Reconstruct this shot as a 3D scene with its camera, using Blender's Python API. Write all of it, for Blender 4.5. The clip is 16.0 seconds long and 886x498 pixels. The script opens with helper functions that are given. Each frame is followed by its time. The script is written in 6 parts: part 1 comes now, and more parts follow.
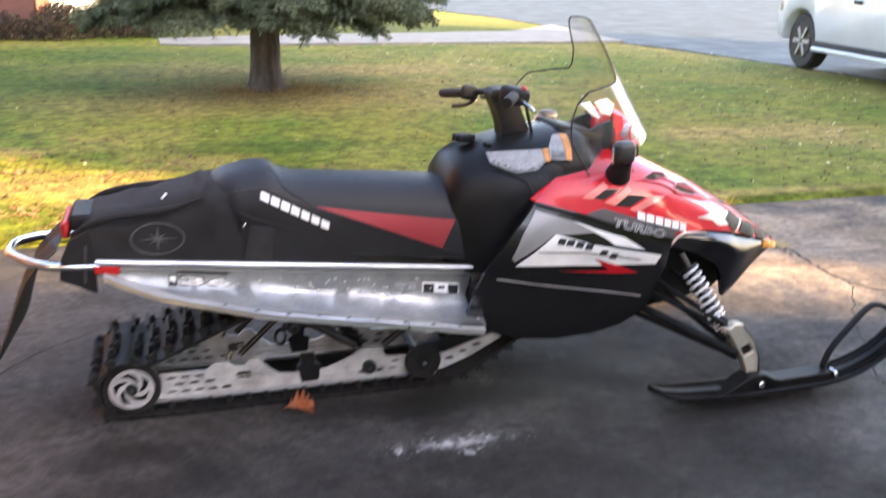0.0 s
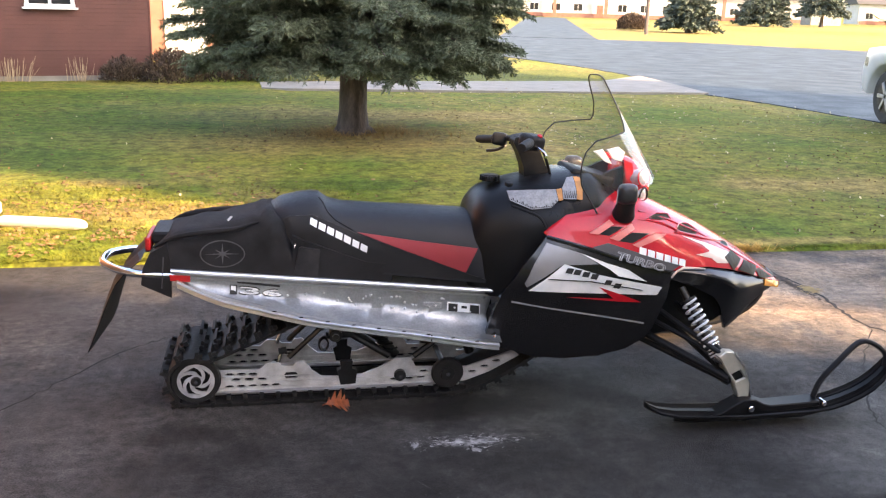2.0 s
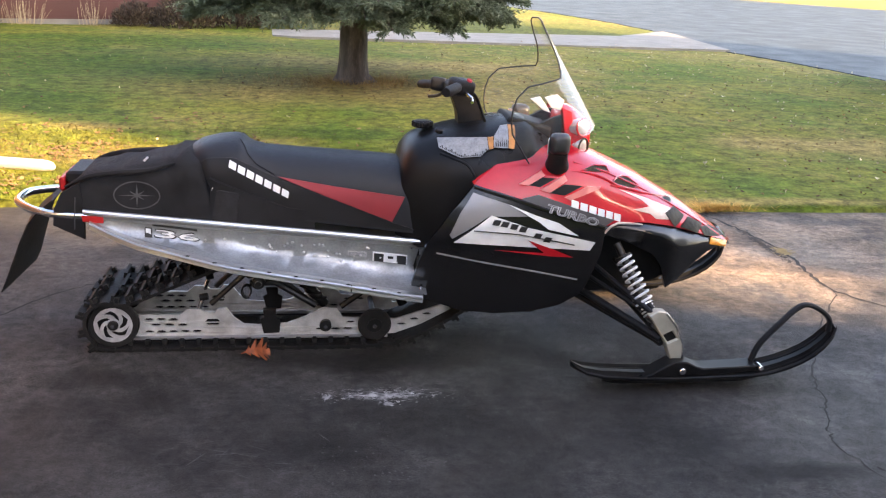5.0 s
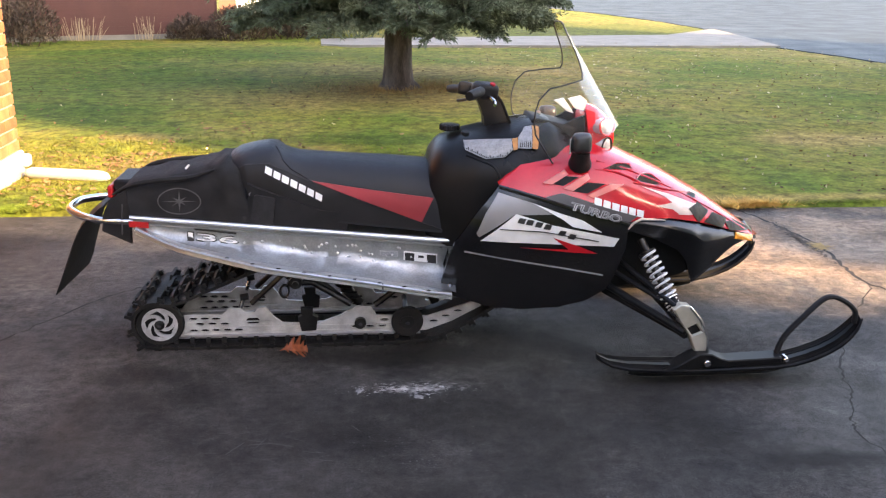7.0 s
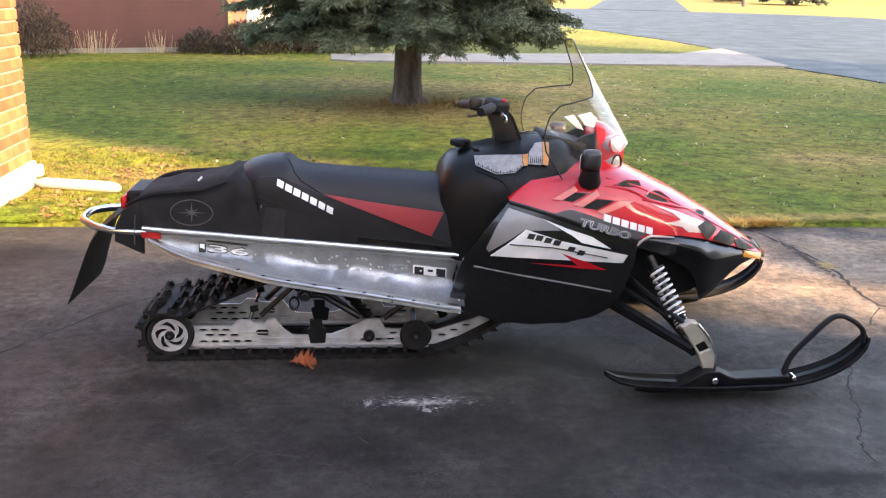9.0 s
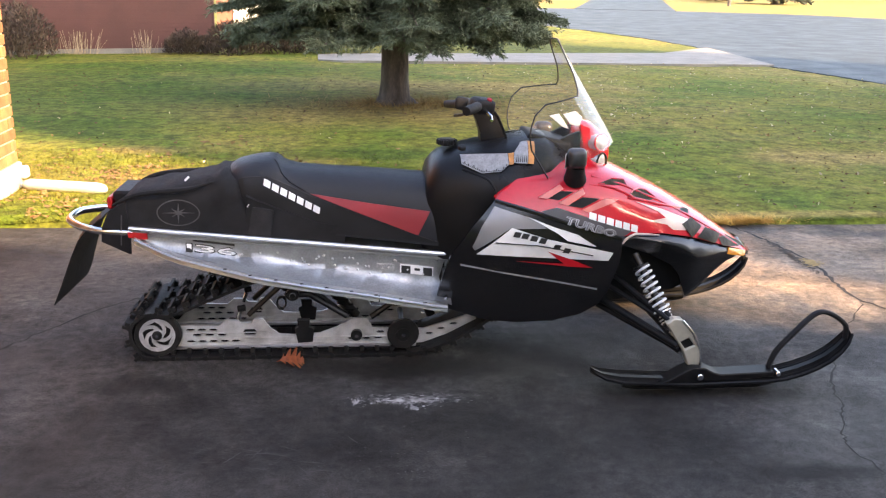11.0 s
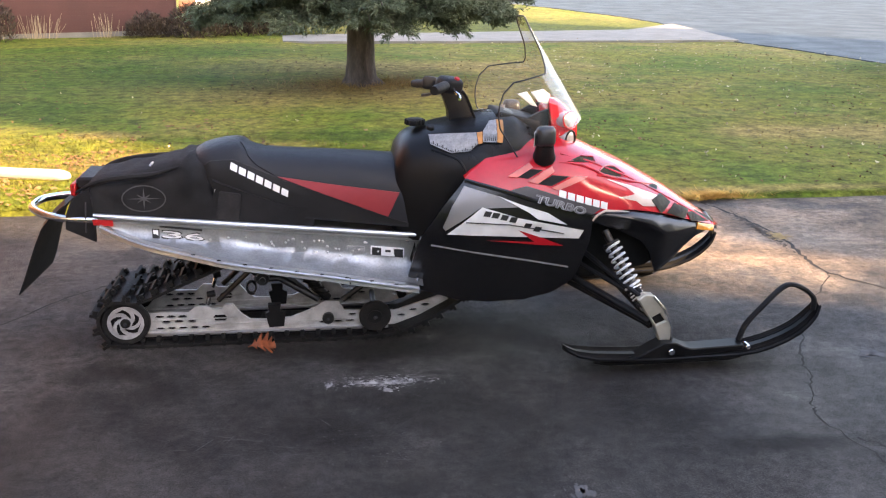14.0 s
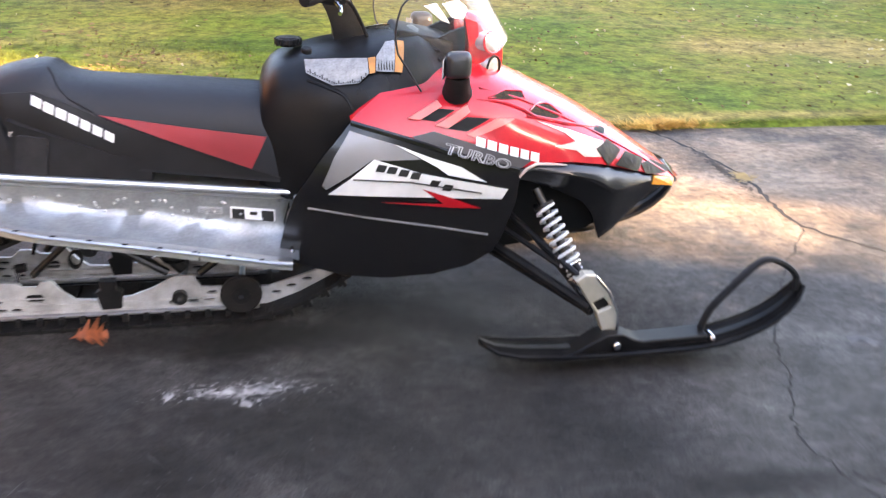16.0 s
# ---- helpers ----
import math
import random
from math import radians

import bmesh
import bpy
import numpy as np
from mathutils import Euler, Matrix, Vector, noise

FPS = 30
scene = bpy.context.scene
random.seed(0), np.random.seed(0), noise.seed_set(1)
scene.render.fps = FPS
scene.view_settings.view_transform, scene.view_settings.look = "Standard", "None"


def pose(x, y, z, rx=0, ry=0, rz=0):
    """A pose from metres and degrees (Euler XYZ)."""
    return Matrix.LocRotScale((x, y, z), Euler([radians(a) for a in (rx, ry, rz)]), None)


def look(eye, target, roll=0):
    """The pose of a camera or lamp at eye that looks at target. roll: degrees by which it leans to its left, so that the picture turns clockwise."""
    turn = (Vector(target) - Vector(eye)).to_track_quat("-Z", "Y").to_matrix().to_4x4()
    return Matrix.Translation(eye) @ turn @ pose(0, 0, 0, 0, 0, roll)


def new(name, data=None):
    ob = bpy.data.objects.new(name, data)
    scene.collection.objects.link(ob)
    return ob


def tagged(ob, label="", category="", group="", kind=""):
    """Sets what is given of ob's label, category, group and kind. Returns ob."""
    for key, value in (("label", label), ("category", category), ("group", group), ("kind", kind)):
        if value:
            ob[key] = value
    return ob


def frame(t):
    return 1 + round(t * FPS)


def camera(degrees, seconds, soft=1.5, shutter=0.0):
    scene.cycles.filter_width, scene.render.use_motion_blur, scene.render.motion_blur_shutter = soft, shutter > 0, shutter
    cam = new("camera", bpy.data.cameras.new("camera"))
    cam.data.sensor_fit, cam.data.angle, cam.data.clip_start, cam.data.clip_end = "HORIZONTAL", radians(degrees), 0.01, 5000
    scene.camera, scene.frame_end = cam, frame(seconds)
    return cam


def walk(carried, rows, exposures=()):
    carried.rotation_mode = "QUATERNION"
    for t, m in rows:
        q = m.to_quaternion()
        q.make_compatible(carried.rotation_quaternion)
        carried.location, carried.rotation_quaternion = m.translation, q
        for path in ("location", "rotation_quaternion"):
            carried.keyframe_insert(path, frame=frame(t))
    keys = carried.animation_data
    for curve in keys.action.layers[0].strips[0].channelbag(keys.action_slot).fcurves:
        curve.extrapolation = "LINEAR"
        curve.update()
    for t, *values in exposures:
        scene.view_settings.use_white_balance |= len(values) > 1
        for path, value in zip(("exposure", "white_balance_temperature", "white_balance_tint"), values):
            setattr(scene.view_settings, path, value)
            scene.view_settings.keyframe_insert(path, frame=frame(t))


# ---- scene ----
cam = camera(51.5, 16.0, soft=1.2, shutter=0.8)
PATH = [
    (0, (0.177, -3.094, 1.485), (0.732, -1.27, 0.881), 1.2),
    (0.5, (0.11, -3.299, 1.499), (0.61, -1.481, 0.832), 0.4),
    (1, (0.252, -3.511, 1.517), (0.636, -1.656, 0.877), 2.3),
    (1.5, (0.306, -3.571, 1.552), (0.656, -1.671, 1.035), 1.4),
    (2, (0.313, -3.609, 1.554), (0.674, -1.71, 1.039), 1.7),
    (2.5, (0.31, -3.629, 1.553), (0.642, -1.725, 1.039), 1.7),
    (3, (0.328, -3.641, 1.549), (0.625, -1.738, 1.011), 0.9),
    (3.5, (0.385, -3.671, 1.534), (0.622, -1.757, 1.003), 1.6),
    (4, (0.484, -3.654, 1.53), (0.803, -1.756, 0.987), 0.9),
    (4.5, (0.633, -3.54, 1.51), (0.953, -1.663, 0.898), 2.3),
    (6.8, (0.822, -3.696, 1.524), (1.009, -1.798, 0.921), 0.9),
    (7, (0.82, -3.695, 1.53), (0.995, -1.797, 0.926), 0.7),
    (7.5, (0.813, -3.692, 1.523), (0.976, -1.793, 0.917), 0.9),
    (8, (0.805, -3.693, 1.524), (0.957, -1.792, 0.922), 0.7),
    (8.5, (0.801, -3.698, 1.523), (0.959, -1.794, 0.932), 1.4),
    (9, (0.805, -3.715, 1.531), (0.967, -1.805, 0.959), 1.3),
    (11.5, (0.81, -3.733, 1.531), (1.009, -1.827, 0.96), 1.5),
    (12, (0.809, -3.731, 1.531), (1.02, -1.829, 0.949), 1.8),
    (12.5, (0.81, -3.731, 1.534), (1.015, -1.839, 0.92), 1.2),
    (13, (0.802, -3.724, 1.535), (0.983, -1.83, 0.917), 0.8),
    (13.5, (0.787, -3.716, 1.531), (0.997, -1.825, 0.916), 0.9),
    (14, (0.81, -3.718, 1.527), (1.061, -1.83, 0.916), 0.6),
    (14.5, (0.811, -3.726, 1.521), (1.022, -1.836, 0.902), 0.8),
    (15, (0.809, -3.655, 1.5), (1.106, -1.799, 0.815), 0.7),
    (15.2, (0.818, -3.596, 1.461), (1.169, -1.772, 0.721), 0.5),
    (15.5, (0.93, -3.319, 1.493), (1.312, -1.526, 0.693), 0.9),
    (16, (1.116, -2.889, 1.438), (1.474, -1.092, 0.637), 2.1),
]
walk(cam, [(t, look(eye, target, roll)) for t, eye, target, roll in PATH], exposures=[(0, 4.25, 7550, 19), (1, 4.3, 7550, 19), (1.8, 3.95, 7550, 19), (14.6, 3.95, 7550, 19), (15.5, 4.5, 7550, 19), (16, 4.55, 7550, 19)])

# ---- world, sun ----
SUN_EL, SUN_WAY = 28.5, (-0.781, 0.625)
world = bpy.data.worlds.new("world")
scene.world = world
world.use_nodes = True
wn = world.node_tree.nodes
sky = wn.new("ShaderNodeTexSky")
sky.sky_type = "NISHITA"
sky.sun_disc = False
sky.sun_elevation = radians(SUN_EL)
sky.sun_rotation = math.atan2(-SUN_WAY[0], -SUN_WAY[1])
sky.dust_density = 2.0
wn["Background"].inputs["Strength"].default_value = 0.07
world.node_tree.links.new(sky.outputs[0], wn["Background"].inputs["Color"])
sun = new("sun", bpy.data.lights.new("sun", "SUN"))
sun.data.energy = 1.45
sun.data.angle = radians(0.9)
sun.data.color = (1.0, 0.76, 0.48)
_c = math.cos(radians(SUN_EL))
sun.matrix_world = look((-SUN_WAY[0] * _c * 30, -SUN_WAY[1] * _c * 30, 30 * math.sin(radians(SUN_EL))), (0, 0, 0))


# ---- materials ----
def material(name, base, rough=0.6, metal=0.0, spec=0.5, second=None, scale=6.0, amount=0.5, grain=0.0, grain_scale=200.0,
             bump=0.0, bump_scale=80.0, coat=0.0, clear=0.0, rough_var=0.0, island=0.0, obj_random=0.0, stretch=(1, 1, 1), detail=6.0):
    """A surface with stains at one scale and grain at another."""
    m = bpy.data.materials.new(name)
    m.use_nodes = True
    n, l = m.node_tree.nodes, m.node_tree.links
    b = n["Principled BSDF"]
    b.inputs["Roughness"].default_value = rough
    b.inputs["Metallic"].default_value = metal
    b.inputs["Specular IOR Level"].default_value = spec
    b.inputs["Coat Weight"].default_value = coat
    b.inputs["Transmission Weight"].default_value = clear
    b.inputs["Base Color"].default_value = (*base, 1)
    tc = n.new("ShaderNodeTexCoord")
    mp = n.new("ShaderNodeMapping")
    mp.inputs["Scale"].default_value = stretch
    l.new(tc.outputs["Object"], mp.inputs["Vector"])

    def noise_tex(s, d):
        t = n.new("ShaderNodeTexNoise")
        t.inputs["Scale"].default_value = s
        t.inputs["Detail"].default_value = d
        l.new(mp.outputs[0], t.inputs["Vector"])
        return t
    colour = None
    if second is not None:
        t = noise_tex(scale, detail)
        ramp = n.new("ShaderNodeValToRGB")
        ramp.color_ramp.elements[0].position = 0.5 - 0.25 * amount
        ramp.color_ramp.elements[1].position = 0.5 + 0.25 * amount
        ramp.color_ramp.elements[0].color = (*base, 1)
        ramp.color_ramp.elements[1].color = (*second, 1)
        l.new(t.outputs["Fac"], ramp.inputs[0])
        colour = ramp.outputs[0]
        if rough_var:
            mr = n.new("ShaderNodeMapRange")
            mr.inputs["To Min"].default_value = max(0.03, rough - rough_var)
            mr.inputs["To Max"].default_value = min(1, rough + rough_var)
            mr.inputs["From Min"].default_value, mr.inputs["From Max"].default_value = 0.3, 0.7
            l.new(t.outputs["Fac"], mr.inputs[0])
            l.new(mr.outputs[0], b.inputs["Roughness"])
    factors = []
    if grain:
        t = noise_tex(grain_scale, 3)
        mr = n.new("ShaderNodeMapRange")
        mr.inputs["From Min"].default_value, mr.inputs["From Max"].default_value = 0.25, 0.75
        mr.inputs["To Min"].default_value, mr.inputs["To Max"].default_value = 1 - grain, 1 + grain
        l.new(t.outputs["Fac"], mr.inputs[0])
        factors.append(mr.outputs[0])
    for amt, kind in ((island, "g"), (obj_random, "o")):
        if amt:
            if kind == "g":
                g = n.new("ShaderNodeNewGeometry")
                src = g.outputs["Random Per Island"]
            else:
                g = n.new("ShaderNodeObjectInfo")
                src = g.outputs["Random"]
            mr = n.new("ShaderNodeMapRange")
            mr.inputs["To Min"].default_value, mr.inputs["To Max"].default_value = 1 - amt, 1 + amt
            l.new(src, mr.inputs[0])
            factors.append(mr.outputs[0])
    for f in factors:
        mx = n.new("ShaderNodeVectorMath")
        mx.operation = "SCALE"
        if colour is None:
            mx.inputs[0].default_value = base
        else:
            l.new(colour, mx.inputs[0])
        l.new(f, mx.inputs["Scale"])
        colour = mx.outputs[0]
    if colour is not None:
        l.new(colour, b.inputs["Base Color"])
    if bump:
        t = noise_tex(bump_scale, 4)
        bp = n.new("ShaderNodeBump")
        bp.inputs["Strength"].default_value = bump
        bp.inputs["Distance"].default_value = 0.01
        l.new(t.outputs["Fac"], bp.inputs["Height"])
        l.new(bp.outputs[0], b.inputs["Normal"])
    return m


RED = material("red_paint", (0.50, 0.009, 0.017), 0.26, spec=0.3, coat=0.6, second=(0.46, 0.013, 0.021), scale=3, grain=0.06, grain_scale=60)
# Lighter copy of the hood red: sunlight painted onto the vent ribs.
RED_LIT = material("sunlit_red_edge", (0.66, 0.17, 0.14), 0.35, coat=0.3, second=(0.58, 0.13, 0.11), scale=9)
BLACK = material("black_gloss_plastic", (0.008, 0.008, 0.009), 0.2, spec=0.5, second=(0.012, 0.012, 0.013), scale=7, rough_var=0.06)
BLACK_MATT = material("black_matt_plastic", (0.010, 0.010, 0.011), 0.5, spec=0.16, second=(0.016, 0.016, 0.0165), scale=12, grain=0.2, bump=0.15, bump_scale=300)
SKI_PLASTIC = material("ski_plastic", (0.006, 0.006, 0.0065), 0.42, spec=0.1, second=(0.012, 0.012, 0.012), scale=10, grain=0.15)
CHASSIS = material("dark_chassis", (0.007, 0.007, 0.0075), 0.55, spec=0.14, second=(0.014, 0.0135, 0.013), scale=14)
VINYL = material("seat_vinyl", (0.0088, 0.0099, 0.0126), 0.42, spec=0.28, second=(0.0115, 0.0128, 0.016), scale=5, bump=0.25, bump_scale=420, rough_var=0.05)
TANK_VINYL = material("tank_cover_vinyl", (0.0045, 0.0047, 0.0055), 0.33, spec=0.18, second=(0.0075, 0.0077, 0.0086), scale=7, bump=0.12, bump_scale=300, rough_var=0.08)
VINYL_SIDE = material("seat_side_vinyl", (0.007, 0.007, 0.008), 0.42, spec=0.22, second=(0.0105, 0.0105, 0.0118), scale=6, bump=0.2, bump_scale=420)
VINYL_RED = material("red_vinyl", (0.27, 0.014, 0.022), 0.5, second=(0.23, 0.012, 0.018), scale=8, bump=0.2, bump_scale=420)
WEBBING = material("strap_webbing", (0.024, 0.024, 0.026), 0.75, spec=0.25, second=(0.017, 0.017, 0.0185), scale=30, grain=0.25, grain_scale=400, bump=0.3, bump_scale=300)
CLOTH = material("bag_cloth", (0.0105, 0.0105, 0.0115), 0.75, spec=0.22, second=(0.017, 0.017, 0.0185), scale=9, grain=0.2, grain_scale=500, bump=0.4, bump_scale=500)
ALU = material("brushed_aluminium", (0.66, 0.67, 0.68), 0.36, metal=1.0, second=(0.44, 0.445, 0.455), scale=5, rough_var=0.1, grain=0.12, grain_scale=90, stretch=(0.4, 1, 2.5))
ALU_DULL = material("tunnel_aluminium", (0.42, 0.431, 0.437), 0.46, metal=0.95, second=(0.25, 0.258, 0.26), scale=9, amount=0.9, rough_var=0.16, grain=0.15, grain_scale=120, bump=0.05, bump_scale=30)
RAIL_ALU = material("cast_aluminium_rail", (0.66, 0.655, 0.635), 0.4, metal=0.2, second=(0.42, 0.41, 0.395), scale=16, grain=0.1)
CHROME = material("polished_metal", (0.75, 0.76, 0.78), 0.18, metal=1.0, second=(0.6, 0.6, 0.62), scale=20)
RIM = material("machined_rim", (0.62, 0.62, 0.63), 0.33, metal=0.35, second=(0.42, 0.42, 0.43), scale=25)
PALE_DECAL = material("pale_beige_decal", (0.66, 0.53, 0.45), 0.3, second=(0.55, 0.38, 0.32), scale=14, coat=0.5)
VENT_MESH = material("brown_wire_mesh", (0.06, 0.038, 0.018), 0.7, spec=0.1, second=(0.015, 0.012, 0.010), scale=170, amount=0.4, detail=1)
STEEL = material("dark_steel", (0.05, 0.05, 0.05), 0.4, metal=0.8, second=(0.02, 0.02, 0.02), scale=15)
CREAM = material("spindle_casting", (0.50, 0.48, 0.40), 0.42, metal=0.4, second=(0.42, 0.40, 0.33), scale=18)
RUBBER = material("track_rubber", (0.010, 0.010, 0.0105), 0.6, spec=0.2, second=(0.018, 0.0175, 0.017), scale=14, grain=0.2, bump=0.2)
WHITE = material("white_decal", (0.86, 0.86, 0.85), 0.35, second=(0.74, 0.74, 0.73), scale=11, coat=0.2)
SPRING = material("white_spring", (0.68, 0.68, 0.69), 0.35, second=(0.62, 0.62, 0.62), scale=30)
GREY_DECAL = material("grey_decal", (0.25, 0.245, 0.25), 0.35, metal=0.2, second=(0.225, 0.22, 0.226), scale=8, coat=0.2)
DARK_DECAL = material("dark_grey_decal", (0.075, 0.07, 0.072), 0.4, second=(0.055, 0.05, 0.052), scale=8)
LETTER = material("light_grey_letter", (0.5, 0.5, 0.51), 0.4, second=(0.3, 0.3, 0.31), scale=20)
EMBLEM = material("emblem_thread", (0.06, 0.06, 0.063), 0.6, second=(0.04, 0.04, 0.042), scale=60)
STICKER = material("console_sticker", (0.27, 0.28, 0.29), 0.5, second=(0.2, 0.21, 0.22), scale=40, grain=0.2, grain_scale=150)
ORANGE = material("orange_sticker", (0.55, 0.22, 0.05), 0.5, second=(0.4, 0.17, 0.04), scale=30)
AMBER = material("amber_reflector", (0.75, 0.28, 0.02), 0.2, coat=0.5, second=(0.6, 0.2, 0.015), scale=80)
TAIL_RED = material("red_lens", (0.42, 0.015, 0.018), 0.45, spec=0.25, coat=0.1, second=(0.4, 0.015, 0.015), scale=60)
LAMP_DARK = material("smoked_lamp_glass", (0.014, 0.012, 0.010), 0.5, spec=0.12, second=(0.06, 0.05, 0.035), scale=16)
MIRROR_SHELL = material("mirror_shell", (0.028, 0.028, 0.029), 0.34, spec=0.45, second=(0.022, 0.022, 0.023), scale=18, bump=0.1, bump_scale=300)
LENS = material("clear_lamp_lens", (0.62, 0.63, 0.64), 0.15, metal=0.5, second=(0.36, 0.37, 0.38), scale=25, coat=0.5)
BLACK_TRIM = material("black_trim", (0.01, 0.01, 0.01), 0.5, second=(0.015, 0.015, 0.015), scale=20)


def glass(name, colour, power):
    """A thin pane: mostly clear, with a sharp reflection that grows at grazing angles."""
    m = bpy.data.materials.new(name)
    m.use_nodes = True
    n, l = m.node_tree.nodes, m.node_tree.links
    n.remove(n["Principled BSDF"])
    tr = n.new("ShaderNodeBsdfTransparent")
    tr.inputs[0].default_value = (*colour, 1)
    gl = n.new("ShaderNodeBsdfGlossy")
    gl.inputs["Roughness"].default_value = 0.05
    mix = n.new("ShaderNodeMixShader")
    fr = n.new("ShaderNodeLayerWeight")
    fr.inputs["Blend"].default_value = 0.5
    pw = n.new("ShaderNodeMath")
    pw.operation = "POWER"
    pw.inputs[1].default_value = power
    l.new(fr.outputs["Facing"], pw.inputs[0])
    share = n.new("ShaderNodeMath")
    share.operation = "MULTIPLY_ADD"
    share.inputs[1].default_value, share.inputs[2].default_value = 0.92, 0.045
    l.new(pw.outputs[0], share.inputs[0])
    haze = n.new("ShaderNodeMixShader")
    haze.inputs[0].default_value = 0.02
    df = n.new("ShaderNodeBsdfDiffuse")
    df.inputs[0].default_value = (0.85, 0.88, 0.92, 1)
    l.new(tr.outputs[0], haze.inputs[1])
    l.new(df.outputs[0], haze.inputs[2])
    l.new(share.outputs[0], mix.inputs[0])
    l.new(haze.outputs[0], mix.inputs[1])
    l.new(gl.outputs[0], mix.inputs[2])
    l.new(mix.outputs[0], n["Material Output"].inputs["Surface"])
    return m


WINDSHIELD = glass("clear_windshield", (0.95, 0.955, 0.96), 3.2)
PANE = material("window_pane", (0.02, 0.022, 0.025), 0.06, second=(0.03, 0.03, 0.03), scale=2)


# ---- mesh builders ----
def part(name, bm, mat, parent=None, label="", smooth=True, angle=40):
    """Links a bmesh as one mesh object under a thing or a part."""
    bmesh.ops.recalc_face_normals(bm, faces=bm.faces[:])
    me = bpy.data.meshes.new(name)
    bm.to_mesh(me)
    bm.free()
    me.materials.append(mat)
    if smooth and len(me.polygons):
        me.shade_smooth()
        me.set_sharp_from_angle(angle=radians(angle))
    ob = new(name, me)
    if parent is not None:
        ob.parent = parent
    if label:
        ob["label"] = label
    return ob


def thing(name, label, category, group="", at=(0, 0, 0), kind=""):
    ob = new(name)
    ob.location = at
    ob.empty_display_size = 0.1
    return tagged(ob, label, category, group, kind)


def block(c, s, bev=0.0, rot=None, seg=1):
    bm = bmesh.new()
    bmesh.ops.create_cube(bm, size=1.0)
    bmesh.ops.scale(bm, vec=s, verts=bm.verts)
    if bev:
        bmesh.ops.bevel(bm, geom=bm.edges[:], offset=bev, segments=seg, affect="EDGES", profile=0.6)
    if rot is not None:
        bmesh.ops.transform(bm, matrix=pose(0, 0, 0, *rot), verts=bm.verts)
    bmesh.ops.translate(bm, vec=c, verts=bm.verts)
    return bm


def rings(rows, cap=True, closed=True):
    """Joins rings of equal length into a skin."""
    bm = bmesh.new()
    vs = [[bm.verts.new(p) for p in r] for r in rows]
    k = len(rows[0])
    for a, b in zip(vs, vs[1:]):
        for i in range(k if closed else k - 1):
            j = (i + 1) % k
            try:
                bm.faces.new((a[i], a[j], b[j], b[i]))
            except ValueError:
                pass
    if cap and closed:
        for r in (vs[0], vs[-1]):
            try:
                bm.faces.new(r)
            except ValueError:
                pass
    return bm


def tube(points, r, n=8, closed=False, flat=1.0):
    """A round bar along points; r a number or one per point; flat squeezes it."""
    P = [Vector(p) for p in points]
    k = len(P)
    R = [r] * k if isinstance(r, (int, float)) else list(r)
    rows = []
    up = None
    for i in range(k):
        a = P[i - 1] if (i > 0 or closed) else P[i]
        b = P[(i + 1) % k] if (i < k - 1 or closed) else P[i]
        d = (b - a).normalized()
        if up is None:
            up = Vector((0, 1, 0)) if abs(d.y) < 0.9 else Vector((0, 0, 1))
        s = d.cross(up).normalized()
        up = s.cross(d).normalized()
        rows.append([P[i] + R[i] * (math.cos(t) * s + math.sin(t) * up * flat) for t in [2 * math.pi * j / n for j in range(n)]])
    if closed:
        rows.append(rows[0])
    return rings(rows, cap=not closed)


def smooth_path(points, steps=6, closed=False):
    """Catmull-Rom through points."""
    P = [Vector(p) for p in points]
    k = len(P)
    out = []
    for i in range(k if closed else k - 1):
        p0, p1, p2, p3 = (P[(i + o) % k] if closed else P[min(max(i + o, 0), k - 1)] for o in (-1, 0, 1, 2))
        for s in range(steps):
            t = s / steps
            out.append(0.5 * (2 * p1 + (p2 - p0) * t + (2 * p0 - 5 * p1 + 4 * p2 - p3) * t * t + (3 * p1 - p0 - 3 * p2 + p3) * t ** 3))
    if not closed:
        out.append(P[-1])
    return out


def cyl(p0, p1, r, n=20, r2=None, bev=0.0):
    a, b = Vector(p0), Vector(p1)
    d = (b - a).normalized()
    r2 = r if r2 is None else r2
    if bev:
        pts, rad = [a, a, a + d * bev, b - d * bev, b, b], [0.0001, r - bev, r, r2, r2 - bev, 0.0001]
    else:
        pts, rad = [a, b], [r, r2]
    side = Vector((0, 0, 1)) if abs(d.z) < 0.9 else Vector((1, 0, 0))
    s = d.cross(side).normalized()
    u = s.cross(d)
    return rings([[p + q * (math.cos(2 * math.pi * j / n) * s + math.sin(2 * math.pi * j / n) * u) for j in range(n)] for p, q in zip(pts, rad)])


def prism(poly, y0, y1, holes=(), bev=0.0, axis="y"):
    """A plate cut from an outline in x and z, with holes through it."""
    bm = bmesh.new()
    edges = []
    for loop in (poly, *holes):
        vs = [bm.verts.new((x, y0, z)) for x, z in loop]
        edges += [bm.edges.new((vs[i], vs[(i + 1) % len(vs)])) for i in range(len(vs))]
    bmesh.ops.triangle_fill(bm, edges=edges, use_beauty=True, use_dissolve=False)
    faces = bm.faces[:]
    r = bmesh.ops.extrude_face_region(bm, geom=faces)
    bmesh.ops.translate(bm, vec=(0, y1 - y0, 0), verts=[v for v in r["geom"] if isinstance(v, bmesh.types.BMVert)])
    if bev:
        bmesh.ops.recalc_face_normals(bm, faces=bm.faces[:])
        sharp = [e for e in bm.edges if len(e.link_faces) == 2 and e.calc_face_angle(0) > 0.9 and abs(e.verts[0].co.y - e.verts[1].co.y) < 1e-6]
        bmesh.ops.bevel(bm, geom=sharp, offset=bev, segments=1, affect="EDGES")
    return bm


